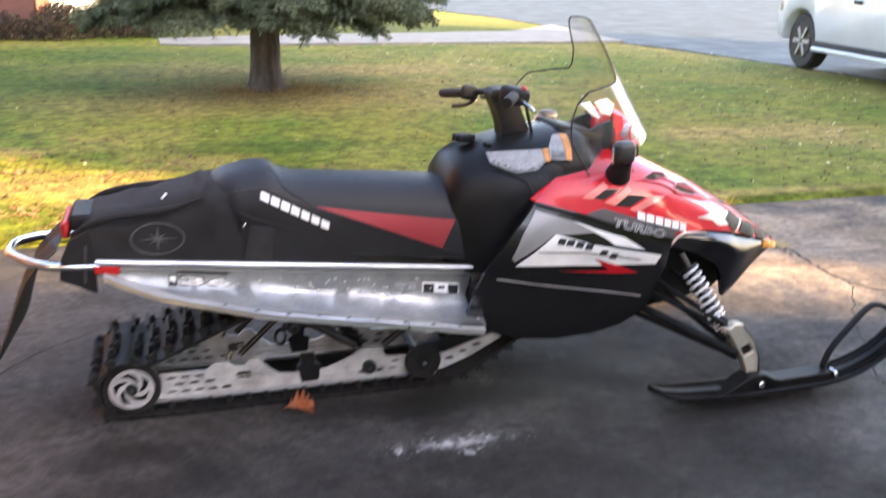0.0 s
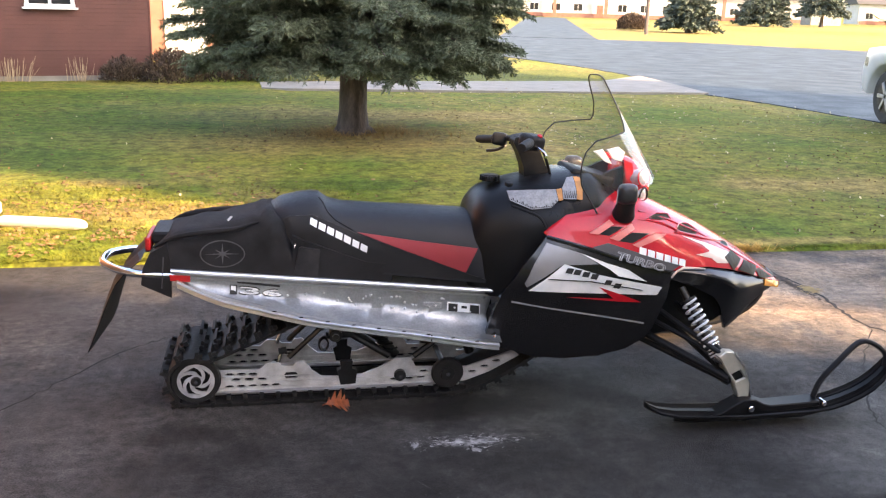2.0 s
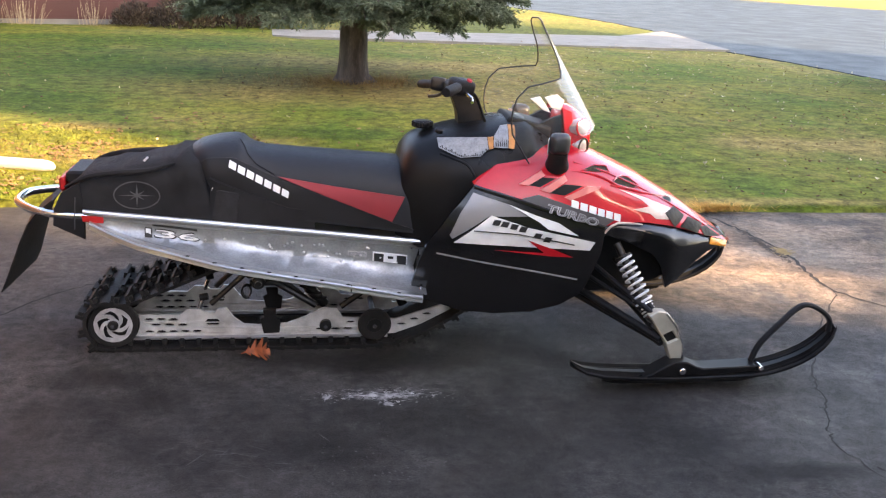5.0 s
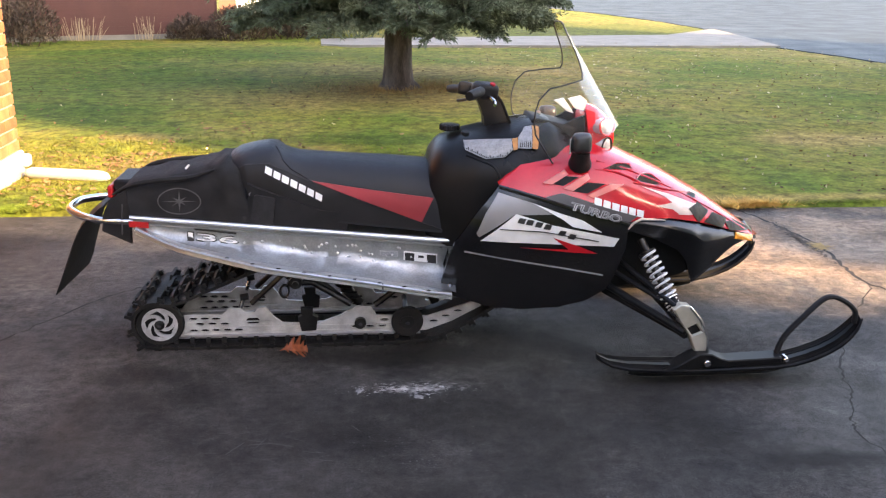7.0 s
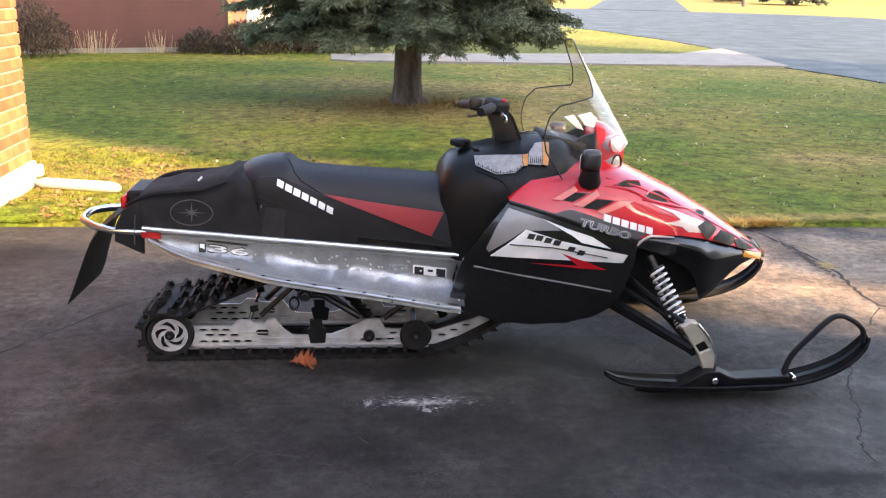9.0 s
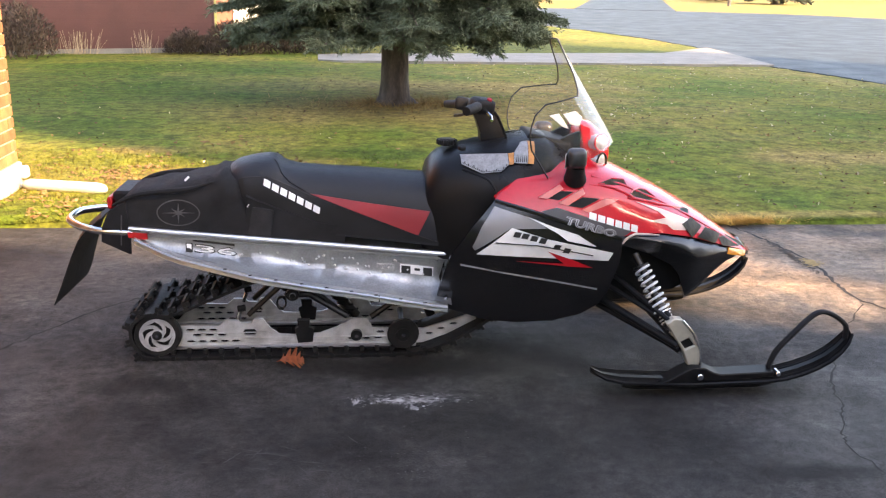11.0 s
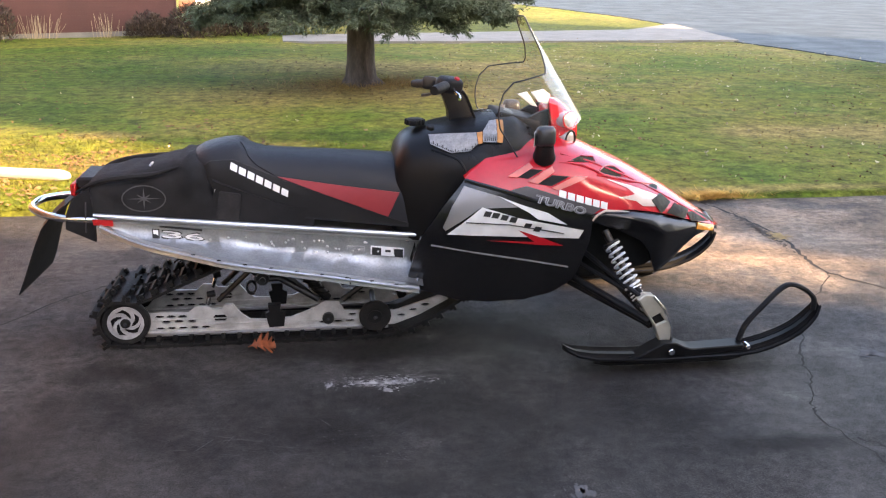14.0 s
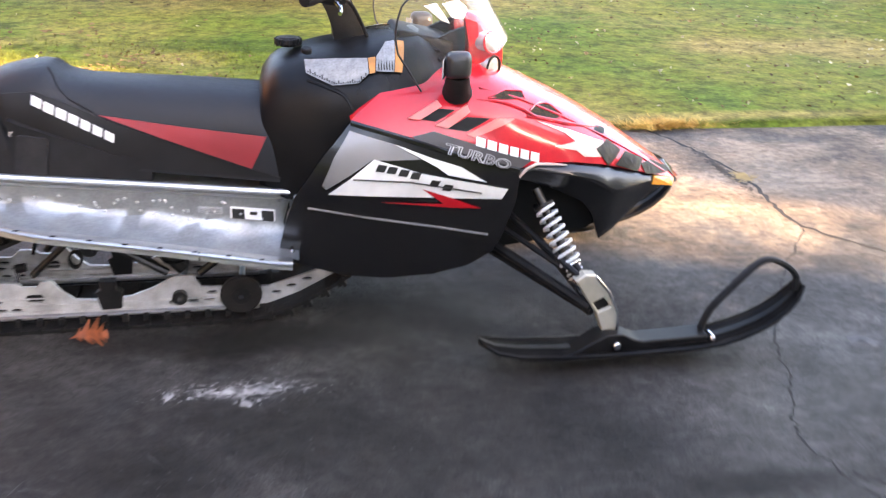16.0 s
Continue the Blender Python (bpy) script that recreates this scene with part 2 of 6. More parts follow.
def ngon(cx, cz, r, n=16, sx=1.0, sz=1.0, a0=0.0):
    return [(cx + r * sx * math.cos(a0 + 2 * math.pi * i / n), cz + r * sz * math.sin(a0 + 2 * math.pi * i / n)) for i in range(n)]


def skin(poly, f, off=0.003, side=-1, step=0.03, thick=0.004):
    """A thin panel of that outline (x, z), laid on the surface y = side * f(x, z)."""
    bm = bmesh.new()
    bm.faces.new([bm.verts.new((x, 0, z)) for x, z in poly])
    bmesh.ops.triangulate(bm, faces=bm.faces[:])
    for k in (0, 1):
        lo, hi = min(p[k] for p in poly), max(p[k] for p in poly)
        s = math.ceil(lo / step) * step
        while s < hi:
            co, no = ((s, 0, 0), (1, 0, 0)) if k == 0 else ((0, 0, s), (0, 0, 1))
            bmesh.ops.bisect_plane(bm, geom=bm.verts[:] + bm.edges[:] + bm.faces[:], plane_co=co, plane_no=no, dist=1e-5)
            s += step
    for v in bm.verts:
        v.co.y = side * (f(v.co.x, v.co.z) + off)
    r = bmesh.ops.extrude_face_region(bm, geom=bm.faces[:])
    for v in r["geom"]:
        if isinstance(v, bmesh.types.BMVert):
            v.co.y -= side * thick
    return bm


def lettering(text, origin, right, up, f, off=0.004, side=-1, bold=0.0):
    """Letters of the built-in font laid on the surface y = side * f(x, z); right and up give the length and height of the line in x and z."""
    cu = bpy.data.curves.new("letters", "FONT")
    cu.body = text
    cu.resolution_u = 2
    cu.offset = bold
    ob = new("letters", cu)
    bpy.context.view_layer.update()
    me = ob.evaluated_get(bpy.context.evaluated_depsgraph_get()).to_mesh()
    bm = bmesh.new()
    bm.from_mesh(me)
    bpy.data.objects.remove(ob)
    xs = [v.co.x for v in bm.verts]
    ys = [v.co.y for v in bm.verts]
    x0, w, y0, h = min(xs), max(xs) - min(xs), min(ys), max(ys) - min(ys)
    for v in bm.verts:
        a, b = (v.co.x - x0) / w, (v.co.y - y0) / h
        x, z = origin[0] + a * right[0] + b * up[0], origin[1] + a * right[1] + b * up[1]
        v.co = (x, side * (f(x, z) + off), z)
    return bm


def flipped(bm):
    """The same mesh on the other side of the sled."""
    bmesh.ops.scale(bm, vec=(1, -1, 1), verts=bm.verts)
    bmesh.ops.reverse_faces(bm, faces=bm.faces[:])
    return bm


def mesh_arrays(name, verts, faces, mat, parent=None):
    me = bpy.data.meshes.new(name)
    me.from_pydata(verts, [], faces)
    me.materials.append(mat)
    ob = new(name, me)
    if parent is not None:
        ob.parent = parent
    return ob


# ---- setting ----
def two_tone(name, dark, light, third, scale1, scale2, rough=0.9, bump=0.3, bump_scale=150.0, bias=0.5, bare=(), island=0.0, fine0=0.55, lush_shade=()):
    """Ground cover: broad patches of three colours with a fine grain."""
    m = bpy.data.materials.new(name)
    m.use_nodes = True
    n, l = m.node_tree.nodes, m.node_tree.links
    b = n["Principled BSDF"]
    b.inputs["Roughness"].default_value = rough
    b.inputs["Specular IOR Level"].default_value = 0.2
    tc = n.new("ShaderNodeTexCoord")

    def tex(s, d, rgh=0.6):
        t = n.new("ShaderNodeTexNoise")
        t.inputs["Scale"].default_value = s
        t.inputs["Detail"].default_value = d
        t.inputs["Roughness"].default_value = rgh
        l.new(tc.outputs["Object"], t.inputs["Vector"])
        return t.outputs["Fac"]

    def ramp(src, a, c, p0, p1):
        r = n.new("ShaderNodeValToRGB")
        r.color_ramp.elements[0].position, r.color_ramp.elements[1].position = p0, p1
        r.color_ramp.elements[0].color, r.color_ramp.elements[1].color = (*a, 1), (*c, 1)
        l.new(src, r.inputs[0])
        return r.outputs[0]

    def mix(f, a, c, mode="MIX"):
        x = n.new("ShaderNodeMix")
        x.data_type, x.blend_type = "RGBA", mode
        l.new(f, x.inputs["Factor"])
        l.new(a, x.inputs[6])
        l.new(c, x.inputs[7])
        return x.outputs[2]
    broad = ramp(tex(scale1, 5), dark, light, bias - 0.12, bias + 0.12)
    mask = ramp(tex(scale1 * 0.55, 6, 0.7), (0, 0, 0), (0.8, 0.8, 0.8), 0.48, 0.68)
    th = n.new("ShaderNodeRGB")
    th.outputs[0].default_value = (*third, 1)
    col = mix(mask, broad, th.outputs[0])
    deep = n.new("ShaderNodeRGB")
    deep.outputs[0].default_value = (dark[0] * 0.62, dark[1] * 0.72, dark[2] * 0.75, 1)
    for patch, colour, top in [(q, th, 0.7) for q in bare] + [(q, deep, 0.75) for q in lush_shade]:
        x, y, rx, ry = patch
        mp = n.new("ShaderNodeMapping")
        mp.inputs["Location"].default_value = (-x / rx / 2, -y / ry / 2, 0)
        mp.inputs["Scale"].default_value = (0.5 / rx, 0.5 / ry, 0)
        l.new(tc.outputs["Object"], mp.inputs["Vector"])
        ln = n.new("ShaderNodeVectorMath")
        ln.operation = "LENGTH"
        l.new(mp.outputs[0], ln.inputs[0])
        ad = n.new("ShaderNodeMath")
        ad.operation = "MULTIPLY_ADD"
        ad.inputs[1].default_value = 0.9
        l.new(tex(0.9, 5, 0.65), ad.inputs[0])
        l.new(ln.outputs["Value"], ad.inputs[2])
        spot = ramp(ad.outputs[0], (top, top, top), (0, 0, 0), 0.66, 1.0)
        col = mix(spot, col, colour.outputs[0])
    midt = ramp(tex(7, 6, 0.78), (0.5, 0.5, 0.5), (1.45, 1.45, 1.45), 0.38, 0.62)
    m2 = n.new("ShaderNodeMix")
    m2.data_type, m2.blend_type = "RGBA", "MULTIPLY"
    m2.inputs["Factor"].default_value = 1.0
    l.new(col, m2.inputs[6])
    l.new(midt, m2.inputs[7])
    col = m2.outputs[2]
    if island:
        ge = n.new("ShaderNodeNewGeometry")
        mr = n.new("ShaderNodeMapRange")
        mr.inputs["To Min"].default_value, mr.inputs["To Max"].default_value = 1 - island, 1 + island
        l.new(ge.outputs["Random Per Island"], mr.inputs[0])
        sc = n.new("ShaderNodeVectorMath")
        sc.operation = "SCALE"
        l.new(col, sc.inputs[0])
        l.new(mr.outputs[0], sc.inputs["Scale"])
        col = sc.outputs[0]
    fine = ramp(tex(scale2, 4, 0.7), (fine0, fine0, fine0), (2 - fine0, 2 - fine0, 2 - fine0), 0.3, 0.7)
    mm = n.new("ShaderNodeMix")
    mm.data_type, mm.blend_type = "RGBA", "MULTIPLY"
    mm.inputs["Factor"].default_value = 1.0
    l.new(col, mm.inputs[6])
    l.new(fine, mm.inputs[7])
    l.new(mm.outputs[2], b.inputs["Base Color"])
    bp = n.new("ShaderNodeBump")
    bp.inputs["Strength"].default_value = bump
    bp.inputs["Distance"].default_value = 0.02
    l.new(tex(bump_scale, 4, 0.7), bp.inputs["Height"])
    l.new(bp.outputs[0], b.inputs["Normal"])
    return m


def asphalt(name, dark, light, warm, rough0, rough1, spec=0.5, drag=1.5, stains_and_light=(), worn=1.0):
    """Worn asphalt: soft dark and pale patches, a warm tint in places, drag marks and stone grain."""
    m = bpy.data.materials.new(name)
    m.use_nodes = True
    n, l = m.node_tree.nodes, m.node_tree.links
    b = n["Principled BSDF"]
    b.inputs["Specular IOR Level"].default_value = spec
    tc = n.new("ShaderNodeTexCoord")

    def tex(s, d, rgh=0.55, stretch=(1, 1, 1)):
        mp = n.new("ShaderNodeMapping")
        mp.inputs["Scale"].default_value = stretch
        l.new(tc.outputs["Object"], mp.inputs["Vector"])
        t = n.new("ShaderNodeTexNoise")
        t.inputs["Scale"].default_value, t.inputs["Detail"].default_value, t.inputs["Roughness"].default_value = s, d, rgh
        l.new(mp.outputs[0], t.inputs["Vector"])
        return t.outputs["Fac"]

    def ramp(src, a, c, p0, p1):
        r = n.new("ShaderNodeValToRGB")
        r.color_ramp.elements[0].position, r.color_ramp.elements[1].position = p0, p1
        r.color_ramp.elements[0].color, r.color_ramp.elements[1].color = (*a, 1), (*c, 1)
        l.new(src, r.inputs[0])
        return r.outputs[0]

    def times(a, c):
        x = n.new("ShaderNodeMix")
        x.data_type, x.blend_type = "RGBA", "MULTIPLY"
        x.inputs["Factor"].default_value = worn
        l.new(a, x.inputs[6])
        l.new(c, x.inputs[7])
        return x.outputs[2]
    col = ramp(tex(1.1, 7, 0.62), dark, light, 0.34, 0.66)
    col = times(col, ramp(tex(0.33, 2), (1, 1, 1), warm, 0.42, 0.62))
    col = times(col, ramp(tex(3.2, 6, 0.68), (0.6, 0.6, 0.61), (1.4, 1.39, 1.37), 0.36, 0.64))
    col = times(col, ramp(tex(3.0, 5, 0.7, (0.5, 7, 1)), (0.85, 0.85, 0.85), (drag, drag, drag), 0.45, 0.78))
    col = times(col, ramp(tex(24, 5, 0.75), (0.62, 0.62, 0.62), (1.42, 1.42, 1.42), 0.36, 0.64))
    # Soft ovals: real stains, plus shade and sunlight put into the colour.
    for x, y, rx, ry, k in stains_and_light:
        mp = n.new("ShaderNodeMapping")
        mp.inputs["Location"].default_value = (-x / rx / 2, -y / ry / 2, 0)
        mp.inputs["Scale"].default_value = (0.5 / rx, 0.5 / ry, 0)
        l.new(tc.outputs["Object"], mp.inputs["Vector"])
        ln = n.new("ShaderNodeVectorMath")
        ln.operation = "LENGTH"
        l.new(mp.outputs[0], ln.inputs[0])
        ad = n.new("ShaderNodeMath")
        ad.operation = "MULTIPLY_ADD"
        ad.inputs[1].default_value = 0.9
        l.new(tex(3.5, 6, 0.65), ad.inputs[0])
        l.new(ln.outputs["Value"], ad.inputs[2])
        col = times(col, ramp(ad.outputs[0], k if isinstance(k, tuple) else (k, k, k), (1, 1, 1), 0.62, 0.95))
    col = times(col, ramp(tex(150, 3, 0.75), (0.55, 0.55, 0.55), (1.65, 1.65, 1.65), 0.36, 0.68))
    l.new(col, b.inputs["Base Color"])
    mr = n.new("ShaderNodeMapRange")
    mr.inputs["From Min"].default_value, mr.inputs["From Max"].default_value = 0.35, 0.65
    mr.inputs["To Min"].default_value, mr.inputs["To Max"].default_value = rough0, rough1
    l.new(tex(1.3, 6), mr.inputs[0])
    l.new(mr.outputs[0], b.inputs["Roughness"])
    bp = n.new("ShaderNodeBump")
    bp.inputs["Strength"].default_value, bp.inputs["Distance"].default_value = 0.9 * worn, 0.012
    l.new(tex(260, 3, 0.7), bp.inputs["Height"])
    l.new(bp.outputs[0], b.inputs["Normal"])
    return m


BARE = ((-0.5, 3.1, 0.8, 0.45), (-1.0, 4.4, 0.5, 0.25), (3.9, 2.05, 1.2, 0.12), (5.5, 4.2, 1.2, 0.4), (1.0, 6.9, 2.9, 1.4), (2.2, 9.4, 2.8, 0.9), (6.0, 17.5, 6.0, 5.0), (30.0, 55.0, 40.0, 26.0), (70.0, 105.0, 70.0, 30.0))
# Greener grass; its darkening also paints shade and tones down the sunlit far lawn.
LUSH_SHADE = ((6.0, 17.0, 7.0, 4.0), (-3.2, 8.2, 3.6, 3.6), (-1.0, 11.6, 3.0, 1.2), (0.9, 4.3, 1.3, 0.35), (-2.6, 5.6, 2.0, 1.0))
LAWN = two_tone("lawn", (0.076, 0.114, 0.011), (0.160, 0.148, 0.022), (0.265, 0.188, 0.062), 0.7, 30, 0.95, 0.15, 60, 0.5, BARE, lush_shade=LUSH_SHADE)
BLADE = two_tone("grass_blade", (0.093, 0.138, 0.013), (0.188, 0.172, 0.026), (0.29, 0.203, 0.055), 0.7, 6, 0.8, 0.0, 60, 0.5, BARE, 0.15, 0.8, LUSH_SHADE)
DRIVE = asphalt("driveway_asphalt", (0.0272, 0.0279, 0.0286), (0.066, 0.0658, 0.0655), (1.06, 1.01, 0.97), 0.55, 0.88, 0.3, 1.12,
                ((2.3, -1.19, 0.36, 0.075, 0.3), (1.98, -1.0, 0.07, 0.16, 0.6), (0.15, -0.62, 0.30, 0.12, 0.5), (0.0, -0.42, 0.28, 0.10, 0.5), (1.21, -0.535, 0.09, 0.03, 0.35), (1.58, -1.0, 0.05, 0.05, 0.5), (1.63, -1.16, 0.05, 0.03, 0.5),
                 # Dark ovals under and beside the sled paint its shade into the asphalt.
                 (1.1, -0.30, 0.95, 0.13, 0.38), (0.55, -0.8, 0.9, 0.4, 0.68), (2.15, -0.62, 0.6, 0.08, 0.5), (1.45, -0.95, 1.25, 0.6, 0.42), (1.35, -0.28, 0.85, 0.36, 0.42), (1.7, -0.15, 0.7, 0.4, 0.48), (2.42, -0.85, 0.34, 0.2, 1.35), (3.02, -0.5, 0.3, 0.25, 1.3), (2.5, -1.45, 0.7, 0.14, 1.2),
                 # Pale and tan ovals paint sunlit ground into the asphalt colour.
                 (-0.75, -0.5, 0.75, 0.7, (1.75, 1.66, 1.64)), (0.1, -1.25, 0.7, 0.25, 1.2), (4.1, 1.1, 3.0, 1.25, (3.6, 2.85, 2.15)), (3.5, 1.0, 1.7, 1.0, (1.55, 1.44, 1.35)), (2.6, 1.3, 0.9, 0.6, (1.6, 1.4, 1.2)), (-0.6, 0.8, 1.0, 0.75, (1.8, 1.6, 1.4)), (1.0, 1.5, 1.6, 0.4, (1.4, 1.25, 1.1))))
STREET = asphalt("street_asphalt", (0.030, 0.039, 0.043), (0.036, 0.046, 0.050), (1.02, 1.0, 0.98), 0.5, 0.65, 0.3, 0.87, worn=0.2)
CRUMB = material("crumbled_crack_edge", (0.09, 0.065, 0.045), 0.95, second=(0.035, 0.03, 0.026), scale=30)
CONCRETE = material("concrete", (0.245, 0.231, 0.200), 0.85, second=(0.195, 0.184, 0.160), scale=3, grain=0.15, grain_scale=60, bump=0.3)
PARGE = material("parged_foundation", (0.44, 0.41, 0.35), 0.85, second=(0.36, 0.335, 0.285), scale=4, grain=0.1, bump=0.4, bump_scale=60)
BRICK = material("red_brick", (0.26, 0.10, 0.040), 0.85, second=(0.33, 0.14, 0.058), scale=7, obj_random=0.3, grain=0.15, grain_scale=90, bump=0.5, bump_scale=90)
MORTAR = material("mortar", (0.46, 0.40, 0.30), 0.9, second=(0.34, 0.29, 0.22), scale=15, bump=0.4, grain=0.15)
PVC = material("white_plastic_pipe", (0.56, 0.54, 0.47), 0.45, second=(0.48, 0.46, 0.40), scale=12)
STRAW = material("dry_straw", (0.36, 0.24, 0.085), 0.8, second=(0.26, 0.16, 0.055), scale=5, island=0.3)
CRACK = material("crack_shadow", (0.012, 0.011, 0.010), 0.9, second=(0.02, 0.018, 0.016), scale=30)
STAIN = material("white_residue", (0.42, 0.415, 0.41), 0.9, second=(0.07, 0.07, 0.07), scale=26, amount=0.6)
SCUFF = material("pale_scuff", (0.10, 0.098, 0.098), 0.9, second=(0.06, 0.059, 0.06), scale=20)

DRIVE_EDGE, NEAR_EDGE, WALL_X, WALL_END = 1.92, -1.85, -1.58, 2.95
STREET_EDGE = [(10.0, -60), (9.9, 5.0), (9.6, 7.2), (9.4, 8.9), (9.2, 10.2), (9.0, 11.5), (8.55, 13.2), (8.6, 16.6), (8.9, 18.0), (8.6, 20.8), (7.9, 24), (5.5, 31), (1, 38), (-6, 45),
               (8, 45), (16, 43.5), (22, 41.5), (26.7, 36), (34, 28), (40, 20), (40, 12), (27, 11.5), (18.5, 8), (18.5, -60)]


def inside(poly, x, y):
    r = False
    for (x0, y0), (x1, y1) in zip(poly, poly[1:] + poly[:1]):
        if (y0 > y) != (y1 > y) and x < (x1 - x0) * (y - y0) / (y1 - y0) + x0:
            r = not r
    return r


def edge_line(x):
    """The ragged edge between driveway and lawn."""
    return DRIVE_EDGE + 0.035 * noise.noise((x * 1.7, 3.1, 0)) + 0.02 * noise.noise((x * 6, 1.0, 0))


def near_edge(x):
    """The edge between driveway and the lawn on its near side."""
    return NEAR_EDGE + 0.03 * (x - 2) + 0.03 * noise.noise((x * 2.1, 9.3, 0))


def lawn_height(x, y):
    if inside(STREET_EDGE, x, y):
        return -0.004
    if near_edge(x) - 0.02 < y < edge_line(x) - 0.02 and x < 10.4:
        return -0.06
    h = 0.015 + 0.03 * noise.noise((x * 0.5, y * 0.5, 0.3)) + 0.012 * noise.noise((x * 2.1, y * 2.1, 0.9))
    if x > 7.6:
        h = 0.01 + (h - 0.015) * 0.25
    d = math.hypot(x - 1.29, y - 7.65)
    return h - 0.03 * math.exp(-d * d / 0.8)


def spread(lo, hi, step, far, grow=1.35):
    """Grid lines: even between lo and hi, then ever wider out to far."""
    mid = list(np.arange(lo, hi + 1e-6, step))
    out, s = [], step
    v = hi
    while v < far:
        s *= grow
        v += s
        out.append(v)
    low, s, v = [], step, lo
    while v > -far:
        s *= grow
        v -= s
        low.append(v)
    return low[::-1] + mid + out


def ground():
    xs, ys = spread(-4.0, 13.0, 0.16, 900), sorted(spread(1.7, 20.0, 0.11, 900) + list(np.arange(-3.0, -1.6, 0.06)))
    verts = [(x, y, lawn_height(x, y) if max(abs(x), abs(y)) < 200 else -0.02) for y in ys for x in xs]
    w = len(xs)
    faces = [(j * w + i, j * w + i + 1, (j + 1) * w + i + 1, (j + 1) * w + i) for j in range(len(ys) - 1) for i in range(w - 1)]
    ob = mesh_arrays("ground", verts, faces, LAWN)
    ob.data.shade_smooth()
    return tagged(ob, "patchy autumn lawn, green with straw-coloured bare spots", "lawn", kind="structure")


ground()


def slab(name, poly, top, thick, mat, label, category):
    bm = bmesh.new()
    vs = [bm.verts.new((x, y, top)) for x, y in poly]
    es = [bm.edges.new((vs[i], vs[(i + 1) % len(vs)])) for i in range(len(vs))]
    bmesh.ops.triangle_fill(bm, edges=es, use_beauty=True)
    r = bmesh.ops.extrude_face_region(bm, geom=bm.faces[:])
    bmesh.ops.translate(bm, vec=(0, 0, -thick), verts=[v for v in r["geom"] if isinstance(v, bmesh.types.BMVert)])
    return tagged(part(name, bm, mat, smooth=False), label, category, kind="structure")


_edge = [(x, edge_line(x)) for x in np.arange(10.4, WALL_X - 0.2, -0.12)]
_near = [(x, near_edge(x)) for x in np.arange(WALL_X - 0.2, 10.4, 0.12)]
slab("driveway", _near + _edge, 0.0, 0.09, DRIVE, "dark worn asphalt driveway with wet stains, cracks and painted-in sun and shade", "driveway")
slab("street", STREET_EDGE, 0.016, 0.1, STREET, "pale grey asphalt street curving past the lawns", "street")
slab("pavement", [(0.15, 13.1), (0.6, 12.95), (6.5, 13.05), (8.65, 13.15), (8.95, 17.4), (7.3, 15.6), (0.5, 14.4), (0.1, 14.2)], 0.046, 0.1, CONCRETE,
     "pale concrete drive of the neighbouring house", "pavement")


def flecks(name, centre, size, count, seed, mat, label, big=0.02, flat=(1, 1), z=0.0016, turn=0.0):
    """Specks and smears lying on the driveway."""
    rnd = random.Random(seed)
    verts, faces = [], []
    for k in range(count):
        a, r = rnd.uniform(0, 6.283), abs(rnd.gauss(0, 0.45))
        cx, cy = centre[0] + size[0] * r * math.cos(a), centre[1] + size[1] * r * math.sin(a)
        s = big * rnd.uniform(0.15, 1) * (1.2 - min(r, 1))
        n, w = 7, rnd.gauss(0, turn) if turn else 0.0
        cw, sw = math.cos(w), math.sin(w)
        b = len(verts)
        for j in range(n):
            t = 6.283 * j / n
            q = s * rnd.uniform(0.5, 1.2)
            u, v = q * flat[0] * math.cos(t), q * flat[1] * math.sin(t)
            verts.append((cx + u * cw - v * sw, cy + u * sw + v * cw, z + 0.0001 * (k % 9)))
        faces.append(tuple(range(b, b + n)))
    ob = mesh_arrays(name, verts, faces, mat)
    return tagged(ob, label, "stain", kind="stuff")


def crack(points, width, seed):
    """A crooked crack as a shallow dark groove lying on the asphalt."""
    rnd = random.Random(seed)
    P = smooth_path([(x, y, 0) for x, y in points], 9)
    bm = bmesh.new()
    prev = None
    for i, p in enumerate(P):
        d = (P[min(i + 1, len(P) - 1)] - P[max(i - 1, 0)]).normalized()
        s = Vector((-d.y, d.x, 0))
        o = p + s * rnd.uniform(-0.012, 0.012)
        w = width * rnd.uniform(0.35, 1.0)
        cur = (bm.verts.new(o + s * w + Vector((0, 0, 0.0012))), bm.verts.new(o - s * w + Vector((0, 0, 0.0012))))
        if prev:
            bm.faces.new((prev[0], cur[0], cur[1], prev[1]))
        prev = cur
    return tagged(part("driveway_crack", bm, CRACK, smooth=False), "crooked dark crack across the asphalt driveway", "crack", "driveway cracks", kind="structure")


crack([(3.22, 1.9), (3.33, 1.52), (3.40, 1.1), (3.36, 0.75), (3.35, 0.41), (3.6, 0.05), (4.0, -0.35)], 0.014, 1)
crack([(3.35, 0.41), (3.12, 0.12), (2.88, -0.22), (2.70, -0.52), (2.62, -0.75), (2.53, -0.93), (2.51, -1.1), (2.6, -1.5)], 0.005, 2)
flecks("crack_crumbs", (3.34, 1.2), (0.06, 0.75), 320, 13, CRUMB, "tan crumbled asphalt along the crack", 0.017, (0.8, 1.3))
flecks("crack_crumbs", (3.39, 1.05), (0.10, 0.13), 160, 21, STRAW, "straw-coloured sand along the crack", 0.02, (1.4, 0.8))
crack([(-1.05, -0.5), (-0.82, -0.26), (-0.63, 0.03), (-0.41, 0.39), (-0.2, 0.62)], 0.006, 3)
crack([(-0.75, -0.66), (-0.66, -0.75), (-0.57, -0.86), (-0.5, -1.0)], 0.004, 4)
crack([(0.9, -1.72), (1.37, -1.67), (1.85, -1.65), (2.39, -1.60), (3.2, -1.52)], 0.011, 6)
crack([(2.56, -1.18), (2.66, -1.36), (2.62, -1.5), (2.7, -1.66)], 0.006, 8)


